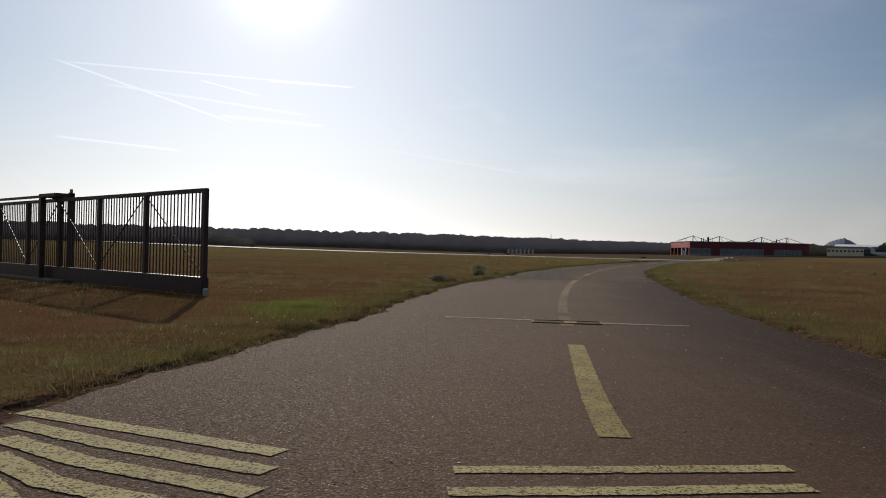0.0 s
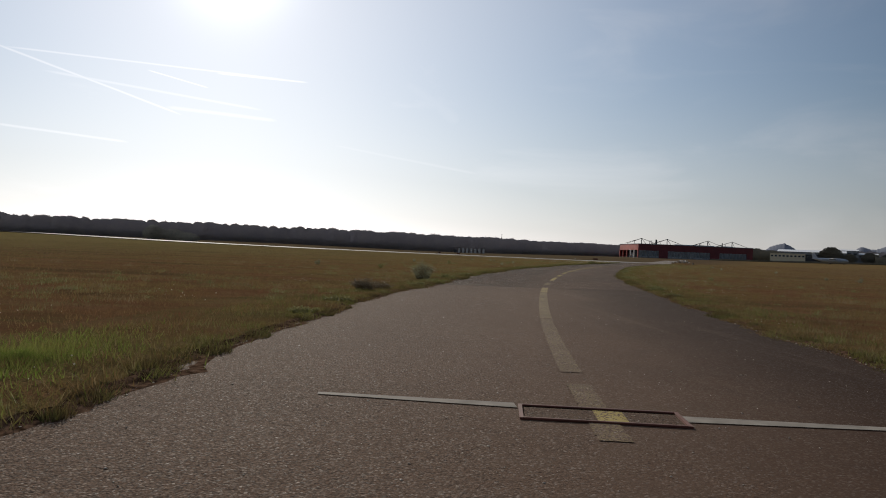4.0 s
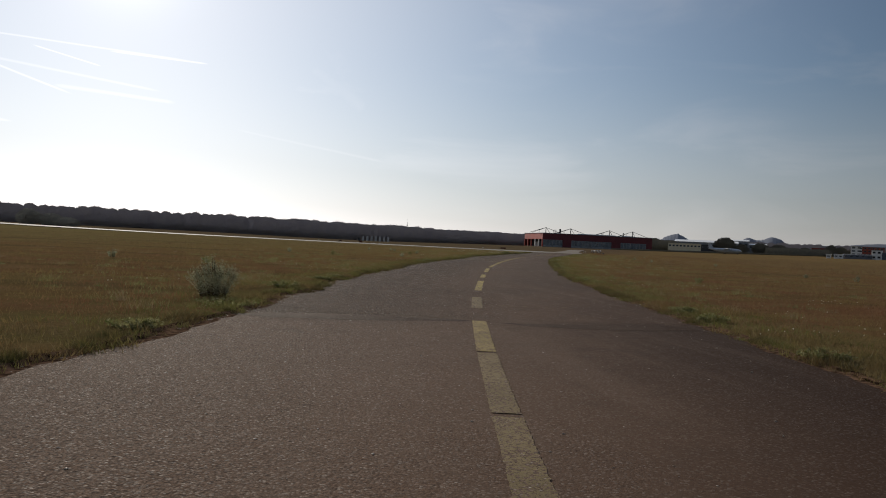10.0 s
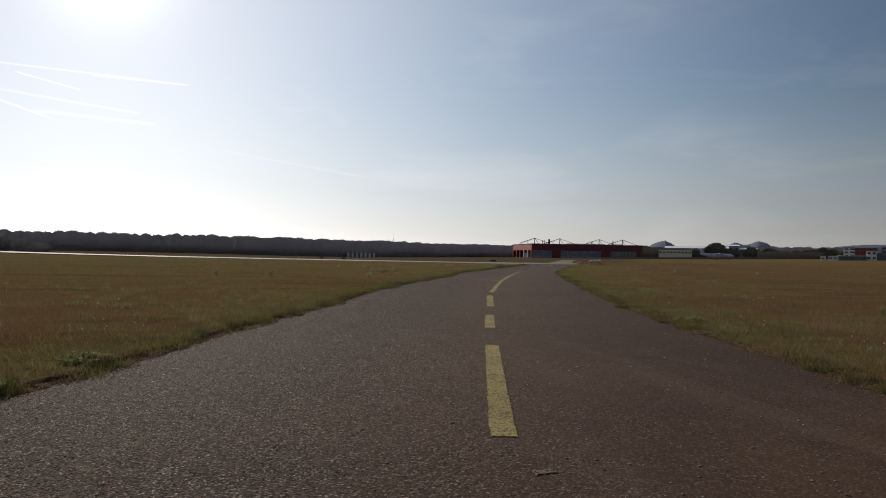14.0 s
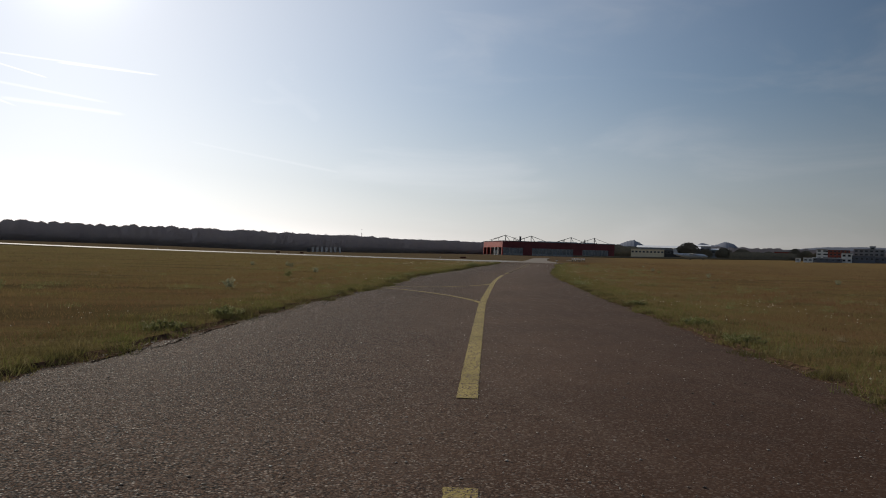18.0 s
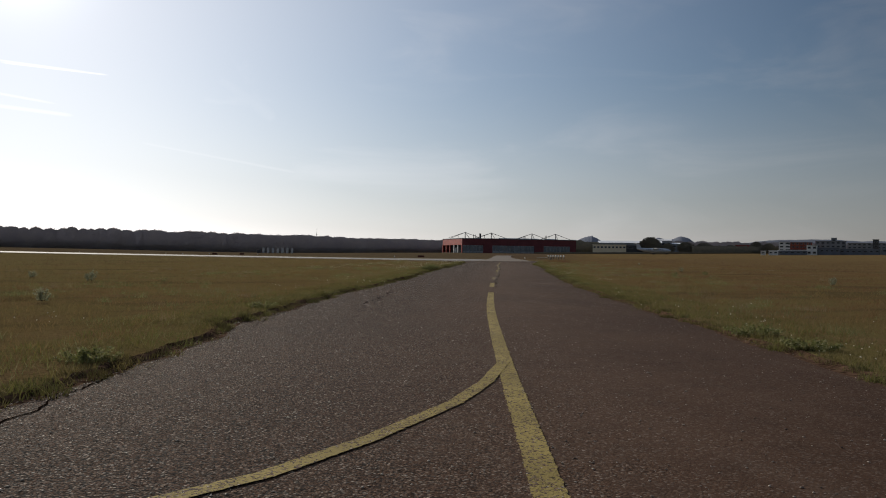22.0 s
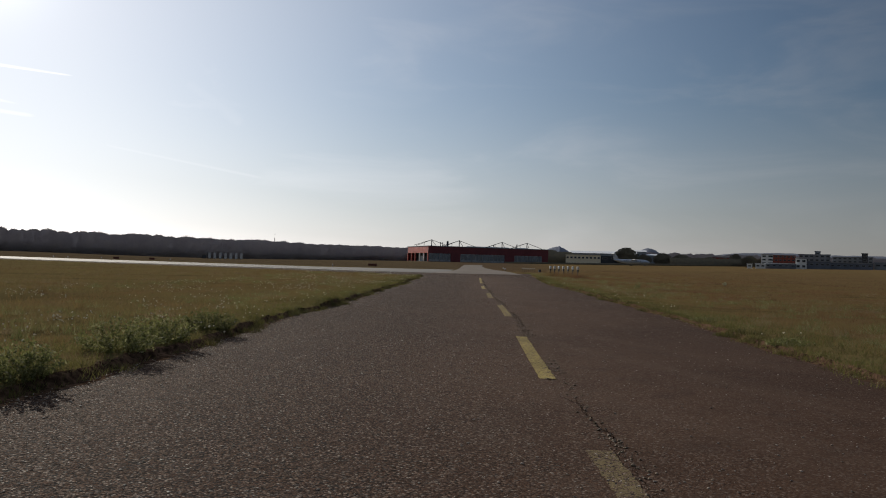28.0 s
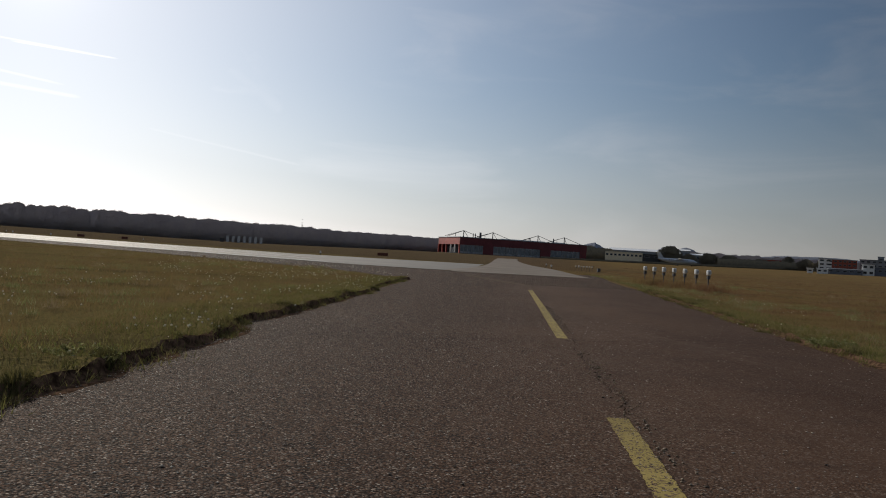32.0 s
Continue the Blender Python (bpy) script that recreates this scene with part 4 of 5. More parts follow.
building("hall", 43.85, 478, 16.8, 11.9, 3.1, BLUE_GREY, ROOF_WHITE, "low blue-grey hall with pale roof edge", "hall", 1, 5, lift=-0.27)
building("hall", 48.05, 489, 25.4, 16.1, 3.9, BLUE_GREY, GREY_ROOF, "long blue-grey hall beyond the meadow", "hall", 1, 8, lift=-0.31)
building("hall", 50.66, 494, 18.2, 15.9, 4.1, GREY_ROOF, GREY_ROOF, "grey hall beyond the meadow", "hall", 1, 5, lift=-0.12)
building("office_building", 48.16, 604, 25.5, 13.7, 6.6, GREY_ROOF, GREY_ROOF, "grey flat-roofed office building", "office building", 3, 8, lift=1.52)
building("tower", 48.95, 548, 3.4, 3.4, 9.0, STEEL_DARK, STEEL_DARK, "narrow dark tower on an industrial site", "tower", 3, 1, lift=0.94)
building("house", 52.47, 548, 23.4, 12.7, 8.0, WHITE, GREY_ROOF, "pale building beyond the airfield", "house", 2, 6, lift=0.47)
building("house", 55.17, 557, 27.0, 12.5, 8.3, BRICK_RED, GREY_ROOF, "red building beyond the airfield", "house", 2, 7, lift=0.51)
building("house", 39.74, 729, 15.7, 11.8, 5.9, BRICK_RED, GREY_ROOF, "low red-roofed house among trees", "house", 1, 4, lift=1.9)
building("container", 41.83, 475, 2.9, 2.9, 2.9, WHITE, WHITE, "white container at the meadow's end", "container", 1, 1, lift=-0.41)
building("container", 42.55, 474, 5.4, 2.9, 3.1, WHITE, ROOF_WHITE, "white cabin at the meadow's end", "container", 1, 2, lift=-0.43)
building("container", 37.75, 648, 4.0, 3.2, 2.4, WHITE, WHITE, "small white cabinet by the hedge", "cabinet", 1, 1, lift=-3.5)


# ---------------------------------------------------------------- trees
def ico(sub):
    bm = bmesh.new()
    bmesh.ops.create_icosphere(bm, subdivisions=sub, radius=1.0)
    v = np.array([p.co[:] for p in bm.verts])
    f = np.array([[q.index for q in t.verts] for t in bm.faces])
    bm.free()
    return v, f


ICO1 = ico(1)


def clumps(centres, sizes, base, seed, rough=0.28):
    """Uneven leaf clumps: vertices and faces of many roughened balls."""
    r = np.random.default_rng(seed)
    v, f = base
    n, k = len(centres), len(v)
    P = v[None] * (1 + r.normal(0, rough, (n, k)))[..., None]
    P = P * sizes[:, None, :] + centres[:, None, :]
    F = f[None] + (np.arange(n) * k)[:, None, None]
    return P.reshape(-1, 3), F.reshape(-1, 3)


def fast_mesh(name, V, F, mat):
    me = bpy.data.meshes.new(name)
    me.vertices.add(len(V))
    me.vertices.foreach_set("co", np.ascontiguousarray(V, dtype=np.float32).ravel())
    me.loops.add(F.size)
    me.loops.foreach_set("vertex_index", np.ascontiguousarray(F, dtype=np.int32).ravel())
    me.polygons.add(len(F))
    me.polygons.foreach_set("loop_start", np.arange(0, F.size, F.shape[1], dtype=np.int32))
    me.update(calc_edges=True)
    me.materials.append(mat)
    return new(name, me)


def sprays(centres, size, seed):
    """Leaf sprays: one small triangle at each centre, turned at random."""
    r = np.random.default_rng(seed)
    n = len(centres)
    u, v = r.normal(0, 1, (n, 3)), r.normal(0, 1, (n, 3))
    u /= np.linalg.norm(u, axis=1)[:, None]
    v = np.cross(u, v)
    v /= np.linalg.norm(v, axis=1)[:, None]
    k = np.broadcast_to(np.asarray(size, float).reshape(-1, 1), (n, 1)) * r.uniform(0.6, 1.4, (n, 1))
    V = np.stack([centres - u * k - v * k * 0.5, centres + u * k - v * k * 0.5, centres + v * k], 1).reshape(-1, 3)
    return V, np.arange(3 * n).reshape(n, 3)


def make_forest(name, line, height, depth, spacing, seed, label, mat=LEAF_FOREST):
    """The closed edge of a wood: crown beside crown, a leafy front, a rounded top, and loose sprays over all of it."""
    r = np.random.default_rng(seed)
    p = np.array(line, float)
    d = np.r_[0, np.cumsum(np.hypot(*np.diff(p, axis=0).T))]
    tall = max(height) > 6
    step = 0.9 if tall else 0.4
    S = np.arange(0, d[-1], step)
    X, Y, H = np.interp(S, d, p[:, 0]), np.interp(S, d, p[:, 1]), np.interp(S, d, height)
    # crowns: each a dome over its own stretch of the edge
    c = np.cumsum(r.uniform(0.6, 1.4, int(d[-1] / spacing) + 3) * spacing) - spacing
    rad, lift, out = spacing * r.uniform(0.5, 0.85, len(c)), r.uniform(0.93, 1.04, len(c)), r.uniform(0, 0.14, len(c))
    q = np.clip(np.abs(S[:, None] - c[None]) / rad[None], 0, 1.6) ** 2
    dome = (lift[None] - 0.11 * q).max(1)
    fwd = (out[None] * H[:, None] * (1 - q)).max(1)
    tx, ty = np.gradient(X), np.gradient(Y)
    L = np.hypot(tx, ty)
    nx, ny = ty / L, -tx / L
    side = np.sign(nx * (36 - X) + ny * (123 - Y))
    nx, ny = nx * side, ny * side
    # profile from the foot of the front over the top to the back: outward reach and height, in parts of the tree height
    prof = [(0.02, -0.03), (0.10, 0.06), (0.17, 0.14), (0.22, 0.23), (0.25, 0.32), (0.26, 0.42), (0.25, 0.52), (0.23, 0.62), (0.20, 0.71), (0.15, 0.80), (0.08, 0.88), (-0.02, 0.945),
            (-0.15, 0.985), (-0.32, 1.0), (-0.32 - 0.25 * depth, 0.99), (-0.40 - 0.45 * depth, 0.9), (-0.45 - 0.5 * depth, 0.0)]
    V, n = [], len(S)
    for o, z in prof:
        w = 0.018 * H
        reach = o * H + fwd * min(1.0, 3 * max(z, 0)) + r.normal(0, 1, n) * w
        x, y = X + nx * reach + r.normal(0, 1, n) * w * 0.5, Y + ny * reach + r.normal(0, 1, n) * w * 0.5
        V.append(np.stack([x, y, land(x, y) + H * z * np.where(z > 0.5, 1 + (dome - 1) * (z - 0.5) * 2, 1.0) + r.normal(0, 0.5, n) * w], 1))
    V = np.concatenate(V)
    idx = np.arange(len(prof) * n).reshape(len(prof), n)
    F = np.stack([idx[:-1, :-1], idx[:-1, 1:], idx[1:, 1:], idx[1:, :-1]], -1).reshape(-1, 4)
    F = np.concatenate([F[:, :3], F[:, [0, 2, 3]]])
    m = 5 * n * 13 if tall else 3 * n * 13
    k = r.integers(n, 14 * n, m)
    base = V[k] + r.normal(0, 1, (m, 3)) * 0.02 * H[k % n][:, None]
    V2, F2 = sprays(base, (0.024 if tall else 0.07) * H[k % n], seed + 50)
    tagged(fast_mesh(name, np.concatenate([V, V2]), np.concatenate([F, F2 + len(V)]), mat), label, "forest" if tall else "hedge", kind="stuff")


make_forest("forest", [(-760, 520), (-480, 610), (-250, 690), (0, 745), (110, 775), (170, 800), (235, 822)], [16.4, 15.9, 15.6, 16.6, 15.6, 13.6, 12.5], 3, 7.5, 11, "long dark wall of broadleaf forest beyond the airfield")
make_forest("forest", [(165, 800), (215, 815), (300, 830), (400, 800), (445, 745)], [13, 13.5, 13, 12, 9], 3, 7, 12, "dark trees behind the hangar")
make_forest("forest", [(336, 715), (352, 712), (372, 709), (392, 705)], [12.5, 11.5, 9.0, 6.2], 2, 6, 13, "dark trees beside the hangar", LEAF_TOWN)
make_forest("hedge", [spot(24.10, 603)[:2], spot(30.30, 592)[:2], spot(36.47, 602)[:2], spot(41.54, 647)[:2], spot(44.53, 665)[:2]], [1.3, 1.5, 1.7, 1.9, 1.9], 2, 1.6, 14, "dark overgrown hedge at the end of the meadow", LEAF_TOWN)
make_forest("hedge", [spot(36.20, 629)[:2], spot(39.23, 635)[:2], spot(42.25, 640)[:2]], [6.7, 6.4, 5.8], 2, 3.4, 15, "bushes and low trees in front of the town", LEAF_TOWN)
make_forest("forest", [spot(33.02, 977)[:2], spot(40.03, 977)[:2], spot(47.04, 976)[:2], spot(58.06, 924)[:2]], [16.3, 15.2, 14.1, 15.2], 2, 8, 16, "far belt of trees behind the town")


def make_tree(az, dist, h, w, seed, label, mat=LEAF_TOWN, n=150, xyz=None):
    r = np.random.default_rng(seed)
    x, y, z = xyz or spot(az, dist)
    t = thing("tree", pose(x, y, z), label, "tree")
    part("trunk", bar((0, 0, -0.3), (0, 0, h * 0.5), 0.035 * h, 8, 0.012 * h), BARK, t)
    for k in range(5):
        a = k * 1.3 + r.uniform(0, 1)
        part("limb", bar((0, 0, h * (0.25 + 0.06 * k)), (w * 0.6 * math.cos(a), w * 0.6 * math.sin(a), h * (0.55 + 0.07 * k)), 0.012 * h, 5, 0.004 * h), BARK, t)
    a, q = r.uniform(0, 2 * math.pi, n), np.sqrt(r.uniform(0, 1, n))
    zz = r.beta(1.6, 1.5, n)
    rad = w * (np.sin(np.pi * np.clip(zz * 0.86 + 0.1, 0, 1)) ** 0.7) * (1 + 0.25 * np.sin(3 * a + seed))
    C = np.stack([rad * q * np.cos(a), rad * q * np.sin(a), h * (0.06 + 0.9 * zz)], 1)
    S = r.uniform(0.07, 0.15, (n, 1)) * w * r.uniform(0.7, 1.3, (n, 3)) * 1.35
    V, F = clumps(C * (0.85, 0.85, 0.97), S * 0.8, ICO1, seed, 0.2)
    m = 2600
    a, q = r.uniform(0, 2 * math.pi, m), r.uniform(0, 1, m) ** 0.4
    zz = r.beta(1.5, 1.4, m)
    rad = w * (np.sin(np.pi * np.clip(zz * 0.86 + 0.1, 0, 1)) ** 0.7) * (1 + 0.25 * np.sin(3 * a + seed)) * 1.05
    V2, F2 = sprays(np.stack([rad * q * np.cos(a), rad * q * np.sin(a), h * (0.03 + 0.95 * zz)], 1), 0.065 * w, seed + 50)
    cr = fast_mesh("crown", np.concatenate([V, V2]), np.concatenate([F, F2 + len(V)]), mat)
    cr.parent = t


make_tree(33.14, 645, 14.7, 8.9, 1, "broad dark green tree beside the sheds")
make_tree(34.36, 648, 8.8, 5.7, 2, "smaller dark tree beside the hedge")
make_tree(35.64, 666, 10.2, 7.5, 3, "rounded dark tree in front of the town")
make_tree(36.96, 669, 9.4, 7.8, 4, "rounded dark tree in front of the town")
make_tree(38.93, 660, 7.5, 4.8, 5, "small tree at the end of the meadow")
make_tree(40.73, 671, 10.6, 4.8, 6, "upright dark tree at the end of the meadow")
make_tree(41.74, 604, 8.2, 5.7, 7, "bushy dark tree by the town")
make_tree(42.74, 607, 8.4, 5.3, 8, "bushy dark tree by the town")
make_tree(43.31, 622, 6.8, 4.3, 9, "bushy dark tree by the town")
make_tree(50.48, 624, 8.5, 4.4, 10, "tall dark tree between the halls")
make_tree(52.39, 627, 6.2, 4.2, 11, "bushy tree between the halls")
make_tree(54.39, 633, 7.9, 5.5, 12, "bushy tree beyond the meadow")
make_tree(0, 0, 9.5, 7.0, 13, "pale grey-green tree in front of the forest", LEAF_PALE, xyz=(-150, 500, 0.6))
make_tree(0, 0, 8.0, 6.5, 14, "pale grey-green tree in front of the forest", LEAF_PALE, xyz=(-139, 505, 0.4))
make_tree(0, 0, 6.0, 6.0, 15, "low tree in front of the forest", LEAF_PALE, xyz=(-128, 498, 0.2))


# ---------------------------------------------------------------- far hills
def make_hill(name, az0, az1, dist, peaks, base, seed, label):
    """A range of hills on a bow round the airfield, with a crest given by peaks of (bearing, height, width)."""
    n, rows = 160, 7
    az = np.linspace(az0, az1, n)
    r = np.random.default_rng(seed)
    crest = base * smooth01((az - az0) / 2.5) * smooth01((az1 - az) / 2.5)
    for a, h, w in peaks:
        crest = crest + h * np.exp(-0.5 * ((az - a) / w) ** 2)
    crest = crest + wander(n, 2.0, seed, 5) * (crest > 4)
    V = []
    for k in range(rows):
        t = k / (rows - 1)
        prof = math.sin(math.pi * t) ** 0.8
        D = dist - 350 + 700 * t
        rr = np.radians(az)
        V.append(np.stack([D * np.sin(rr), D * np.cos(rr), crest * prof - 3 * (prof < 0.01)], 1))
    V = np.concatenate(V)
    idx = np.arange(rows * n).reshape(rows, n)
    F = np.stack([idx[:-1, :-1], idx[:-1, 1:], idx[1:, 1:], idx[1:, :-1]], -1).reshape(-1, 4)
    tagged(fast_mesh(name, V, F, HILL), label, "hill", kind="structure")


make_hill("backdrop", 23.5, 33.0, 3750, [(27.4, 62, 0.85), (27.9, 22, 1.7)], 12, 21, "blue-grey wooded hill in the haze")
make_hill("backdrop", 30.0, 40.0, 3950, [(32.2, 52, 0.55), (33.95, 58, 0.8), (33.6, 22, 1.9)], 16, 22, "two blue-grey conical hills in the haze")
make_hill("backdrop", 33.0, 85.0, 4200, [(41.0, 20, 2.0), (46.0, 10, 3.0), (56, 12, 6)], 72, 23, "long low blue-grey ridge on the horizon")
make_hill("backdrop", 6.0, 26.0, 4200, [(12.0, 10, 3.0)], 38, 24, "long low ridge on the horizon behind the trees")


# ---------------------------------------------------------------- airfield equipment
def make_runway_lamp(m, group):
    L = thing("approach_light", m, "white approach light on a short dark stake in the grass", "airfield light", group)
    part("stake", bar((0, 0, -0.1), (0, 0, 0.70), 0.028, 6), STEEL_DARK, L)
    hd = part("head", box(-0.085, -0.09, 0.80, 0.085, 0.10, 1.05, 0.03), WHITE, L, "white lamp housing")
    part("clamp", box(-0.07, -0.06, 0.62, 0.07, 0.06, 0.78, 0.01), STEEL_DARK, L, "dark clamp under the lamp")
    part("lens", bar((0, -0.12, 0.93), (0, -0.095, 0.93), 0.075, 10), GALV, hd)
    return L


first = make_runway_lamp(pose(64.14, 169.04, float(land(64.14, 169.04))), "near row of approach lights")
for k in range(1, 7):
    x, y = 64.14 + 0.165 * k, 169.04 + 1.2 * k
    copy_thing(first, pose(x, y, float(land(x, y))))
first = make_runway_lamp(pose(81.8, 217.8, float(land(81.8, 217.8))) @ Matrix.Scale(0.6, 4), "far row of approach lights")
for k in range(1, 7):
    x, y = 81.8 + 0.45 * k, 217.8 + 0.2 * k
    copy_thing(first, pose(x, y, float(land(x, y))))

cab = thing("equipment_cabinet", pose(85.7, 219.6, float(land(85.7, 219.6))) @ Matrix.Scale(0.7, 4), "dark weathered equipment cabinet beside the approach lights", "cabinet")
part("body", box(-0.25, -0.2, 0, 0.25, 0.2, 0.60, 0.03), STEEL_DARK, cab)
part("lid", box(-0.29, -0.24, 0.60, 0.29, 0.24, 0.64), STEEL_DARK, cab)


def make_edge_light(x, y, group):
    L = thing("runway_edge_light", pose(x, y, float(land(x, y))), "small white runway edge light on a stem", "airfield light", group)
    part("stem", bar((0, 0, -0.05), (0, 0, 0.3), 0.03, 6), STEEL_DARK, L)
    part("lamp", bar((0, 0, 0.3), (0, 0, 0.52), 0.11, 10, 0.07), WHITE, L)
    return L


edge = make_edge_light(*rw(30, 28.5)[:2], "lights along the runway")
for t in (90, 150, 210, 270, 330, 390):
    x, y, z = rw(t, 28.5)
    copy_thing(edge, pose(x, y, z))
for x, y in ((82.5, 226.0), (91.0, 246.0), (29.5, 290.0), (10.0, 280.0), (5.0, 298.0)):
    copy_thing(edge, pose(x, y, float(land(x, y))))


def make_sign(x, y, w):
    s = thing("runway_sign", pose(x, y, float(land(x, y)), 0, 0, -20), "low rust-red runway sign box in the grass", "sign")
    part("panel", box(-w / 2, -0.12, 0.14, w / 2, 0.12, 0.62, 0.02), RUST, s)
    for q in (-0.35, 0.35):
        part("leg", bar((q * w, 0, -0.05), (q * w, 0, 0.2), 0.03, 6), STEEL_DARK, s)


for x, y, w in ((68.3, 260.0, 1.7), (18.0, 296.0, 1.3), (25.5, 298.0, 1.2)):
    make_sign(x, y, w)


def make_localizer():
    x, y = 60.0, 590.0
    z = float(land(x, y))
    a = thing("localizer_array", pose(x, y, z - 0.4, 0, 0, -2), "row of upright grey antenna panels in front of the forest", "antenna array")
    part("beam", box(-10.5, -0.1, 0.35, 10.5, 0.1, 0.55), STEEL_DARK, a)
    for k in range(7):
        cx = -9 + 3.1 * k
        pn = part("panel", box(cx - 0.75, -0.15, 0.5, cx + 0.75, 0.15, 4.1), GALV, a, "upright grey antenna panel")
        part("leg", bar((cx, 0, 0), (cx, 0, 0.6), 0.09, 6), STEEL_DARK, pn)
    part("cabinet", box(-13.2, -0.8, 0, -10.9, 0.8, 2.6), STEEL_DARK, a, "dark equipment cabinet")


make_localizer()

mast = thing("antenna_mast", pose(128, 905, float(land(128, 905))), "thin lattice antenna mast above the forest", "antenna mast")
for dx, dy in ((0, 0.9), (0.8, -0.5), (-0.8, -0.5)):
    part("leg", bar((dx, dy, 0), (dx * 0.3, dy * 0.3, 21.5), 0.10, 5), STEEL_DARK, mast)
for k in range(9):
    part("ring", box(-0.7, -0.5, 3 * k + 1.4, 0.7, 0.6, 3 * k + 1.6), STEEL_DARK, mast)


PLANE = (335.0, 574.0)


def make_plane():
    """Twin-engined commuter aircraft, seen broadside."""
    x, y = PLANE
    z = float(land(x, y))
    p = thing("airplane", pose(x, y, z, 0, 0, -20) @ Matrix.Scale(1.15, 4), "silver-blue commuter aircraft with tall tail on the apron", "airplane")
    bm = bmesh.new()
    rings, n = [], 14
    for sx, rr, dz in ((-11, 0.25, 0.9), (-9, 0.7, 0.6), (-6, 1.15, 0.2), (-2, 1.35, 0), (3, 1.35, 0), (7, 1.3, 0), (9, 1.05, -0.1), (10.4, 0.6, -0.3), (11.1, 0.12, -0.45)):
        rings.append([bm.verts.new((sx, rr * math.cos(2 * math.pi * k / n), 2.7 + dz + rr * math.sin(2 * math.pi * k / n))) for k in range(n)])
    for a, b in zip(rings, rings[1:]):
        for k in range(n):
            bm.faces.new((a[k], a[(k + 1) % n], b[(k + 1) % n], b[k]))
    bm.faces.new(rings[0]), bm.faces.new(rings[-1][::-1])
    body = part("fuselage", bm, PLANE_BODY, p)
    for k in range(9):
        part("window", box(-5 + 1.25 * k, -1.37, 2.9, -4.55 + 1.25 * k, -1.30, 3.35), WINDOW_DARK, body)
    part("wing", box(-0.5, -11, 3.75, 1.7, 11, 3.98, 0.05), WHITE, p)
    for s in (-3.4, 3.4):
        e = part("engine", bar((-1.6, s, 3.5), (2.6, s, 3.5), 0.5, 12, 0.38), PLANE_BODY, p)
        part("propeller", box(2.62, s - 0.06, 2.2, 2.7, s + 0.06, 4.8), STEEL_DARK, e)
    bm = bmesh.new()
    v = [bm.verts.new(q) for q in ((-10.8, -0.12, 3.7), (-7.6, -0.12, 3.9), (-9.9, -0.12, 7.2), (-11.5, -0.12, 7.2), (-10.8, 0.12, 3.7), (-7.6, 0.12, 3.9), (-9.9, 0.12, 7.2), (-11.5, 0.12, 7.2))]
    for f in ((0, 1, 2, 3), (7, 6, 5, 4), (0, 4, 5, 1), (1, 5, 6, 2), (2, 6, 7, 3), (3, 7, 4, 0)):
        bm.faces.new([v[i] for i in f])
    part("tail_fin", bm, PLANE_BODY, p)
    part("tailplane", box(-11.6, -3.8, 7.1, -10.1, 3.8, 7.25), WHITE, p)
    for sx, sy in ((8.2, 0), (-0.2, -1.9), (-0.2, 1.9)):
        w = part("wheel", bar((sx, sy - 0.16, 0.4), (sx, sy + 0.16, 0.4), 0.42, 12), TYRE, p)
        part("strut", bar((sx, sy, 0.4), (sx, sy * 0.5, 2.0), 0.09, 6), GALV, w)


make_plane()


# ---------------------------------------------------------------- verge: soil lip, grass, weeds, flowers, gravel
LIP = {side: 0.022 + (0.010 + 0.034 * smooth01((YS - 60) / 60)) * (1 + np.abs(wander(len(YS), 0.7, 70 + side, 8))) for side in (-1, 1)}
LIP[1] = LIP[1] * 0.8


def lip(side, y, o):
    """The turf has grown a hand's width above the asphalt at its edge."""
    h = np.where(side < 0, np.interp(y, YS, LIP[-1]), np.interp(y, YS, LIP[1]))
    return h * smooth01((o - 0.02) / 0.10) * (1 - smooth01((o - 0.7) / 1.6))


def make_soil():
    n = len(YS)
    for side, X in ((-1, XLE), (1, XRE)):
        rows = []
        rough, crumble = np.abs(wander(n, 0.05, 51 + side)), np.random.default_rng(60 + side)
        for o in (-0.05, 0.0, 0.03, 0.06, 0.09, 0.12, 0.35, 0.8, 1.4, 2.35):
            x = X + side * (o + (wander(n, 0.02, 41 + side, 3) - rough * (o <= 0) if o < 0.1 else 0))
            z = lip(np.full(n, side), YS, np.full(n, o)) + (0.0125 if o < 0 else 0.014 if o == 0 else 0.006)
            if 0 < o < 0.12:
                x = x + crumble.normal(0, 0.018, n)
                z = z + np.abs(crumble.normal(0, 0.010, n))
            rows.append(np.stack([x, YS, z], 1))
        for name, ra, mat, label in (("verge", rows[:6], SOIL, "dark crumbling soil lip at the asphalt's edge"), ("verge", rows[5:], VERGE, "raised turf beside the taxiway")):
            V = np.concatenate(ra)
            F = [(k * n + i, k * n + i + 1, (k + 1) * n + i + 1, (k + 1) * n + i) for k in range(len(ra) - 1) for i in range(n - 1)]
            tagged(fast_mesh(name, V, np.array(F), mat), label, "verge", kind="structure")


make_soil()


def in_pavement(x, y):
    """True over the runway mouth, where no grass grows."""
    side = np.interp(y, (165, 194.8, 214.8, 244.8, 287.8, 369.8), (58.3, 71.3, 77.6, 88.3, 104.8, 139.8))
    return ((y > 165) & (x > 47.1) | ((x - 50) * 0.785 + (y - 187) * 0.62 > -8) & (y > 158)) & (x < side + 0.3)


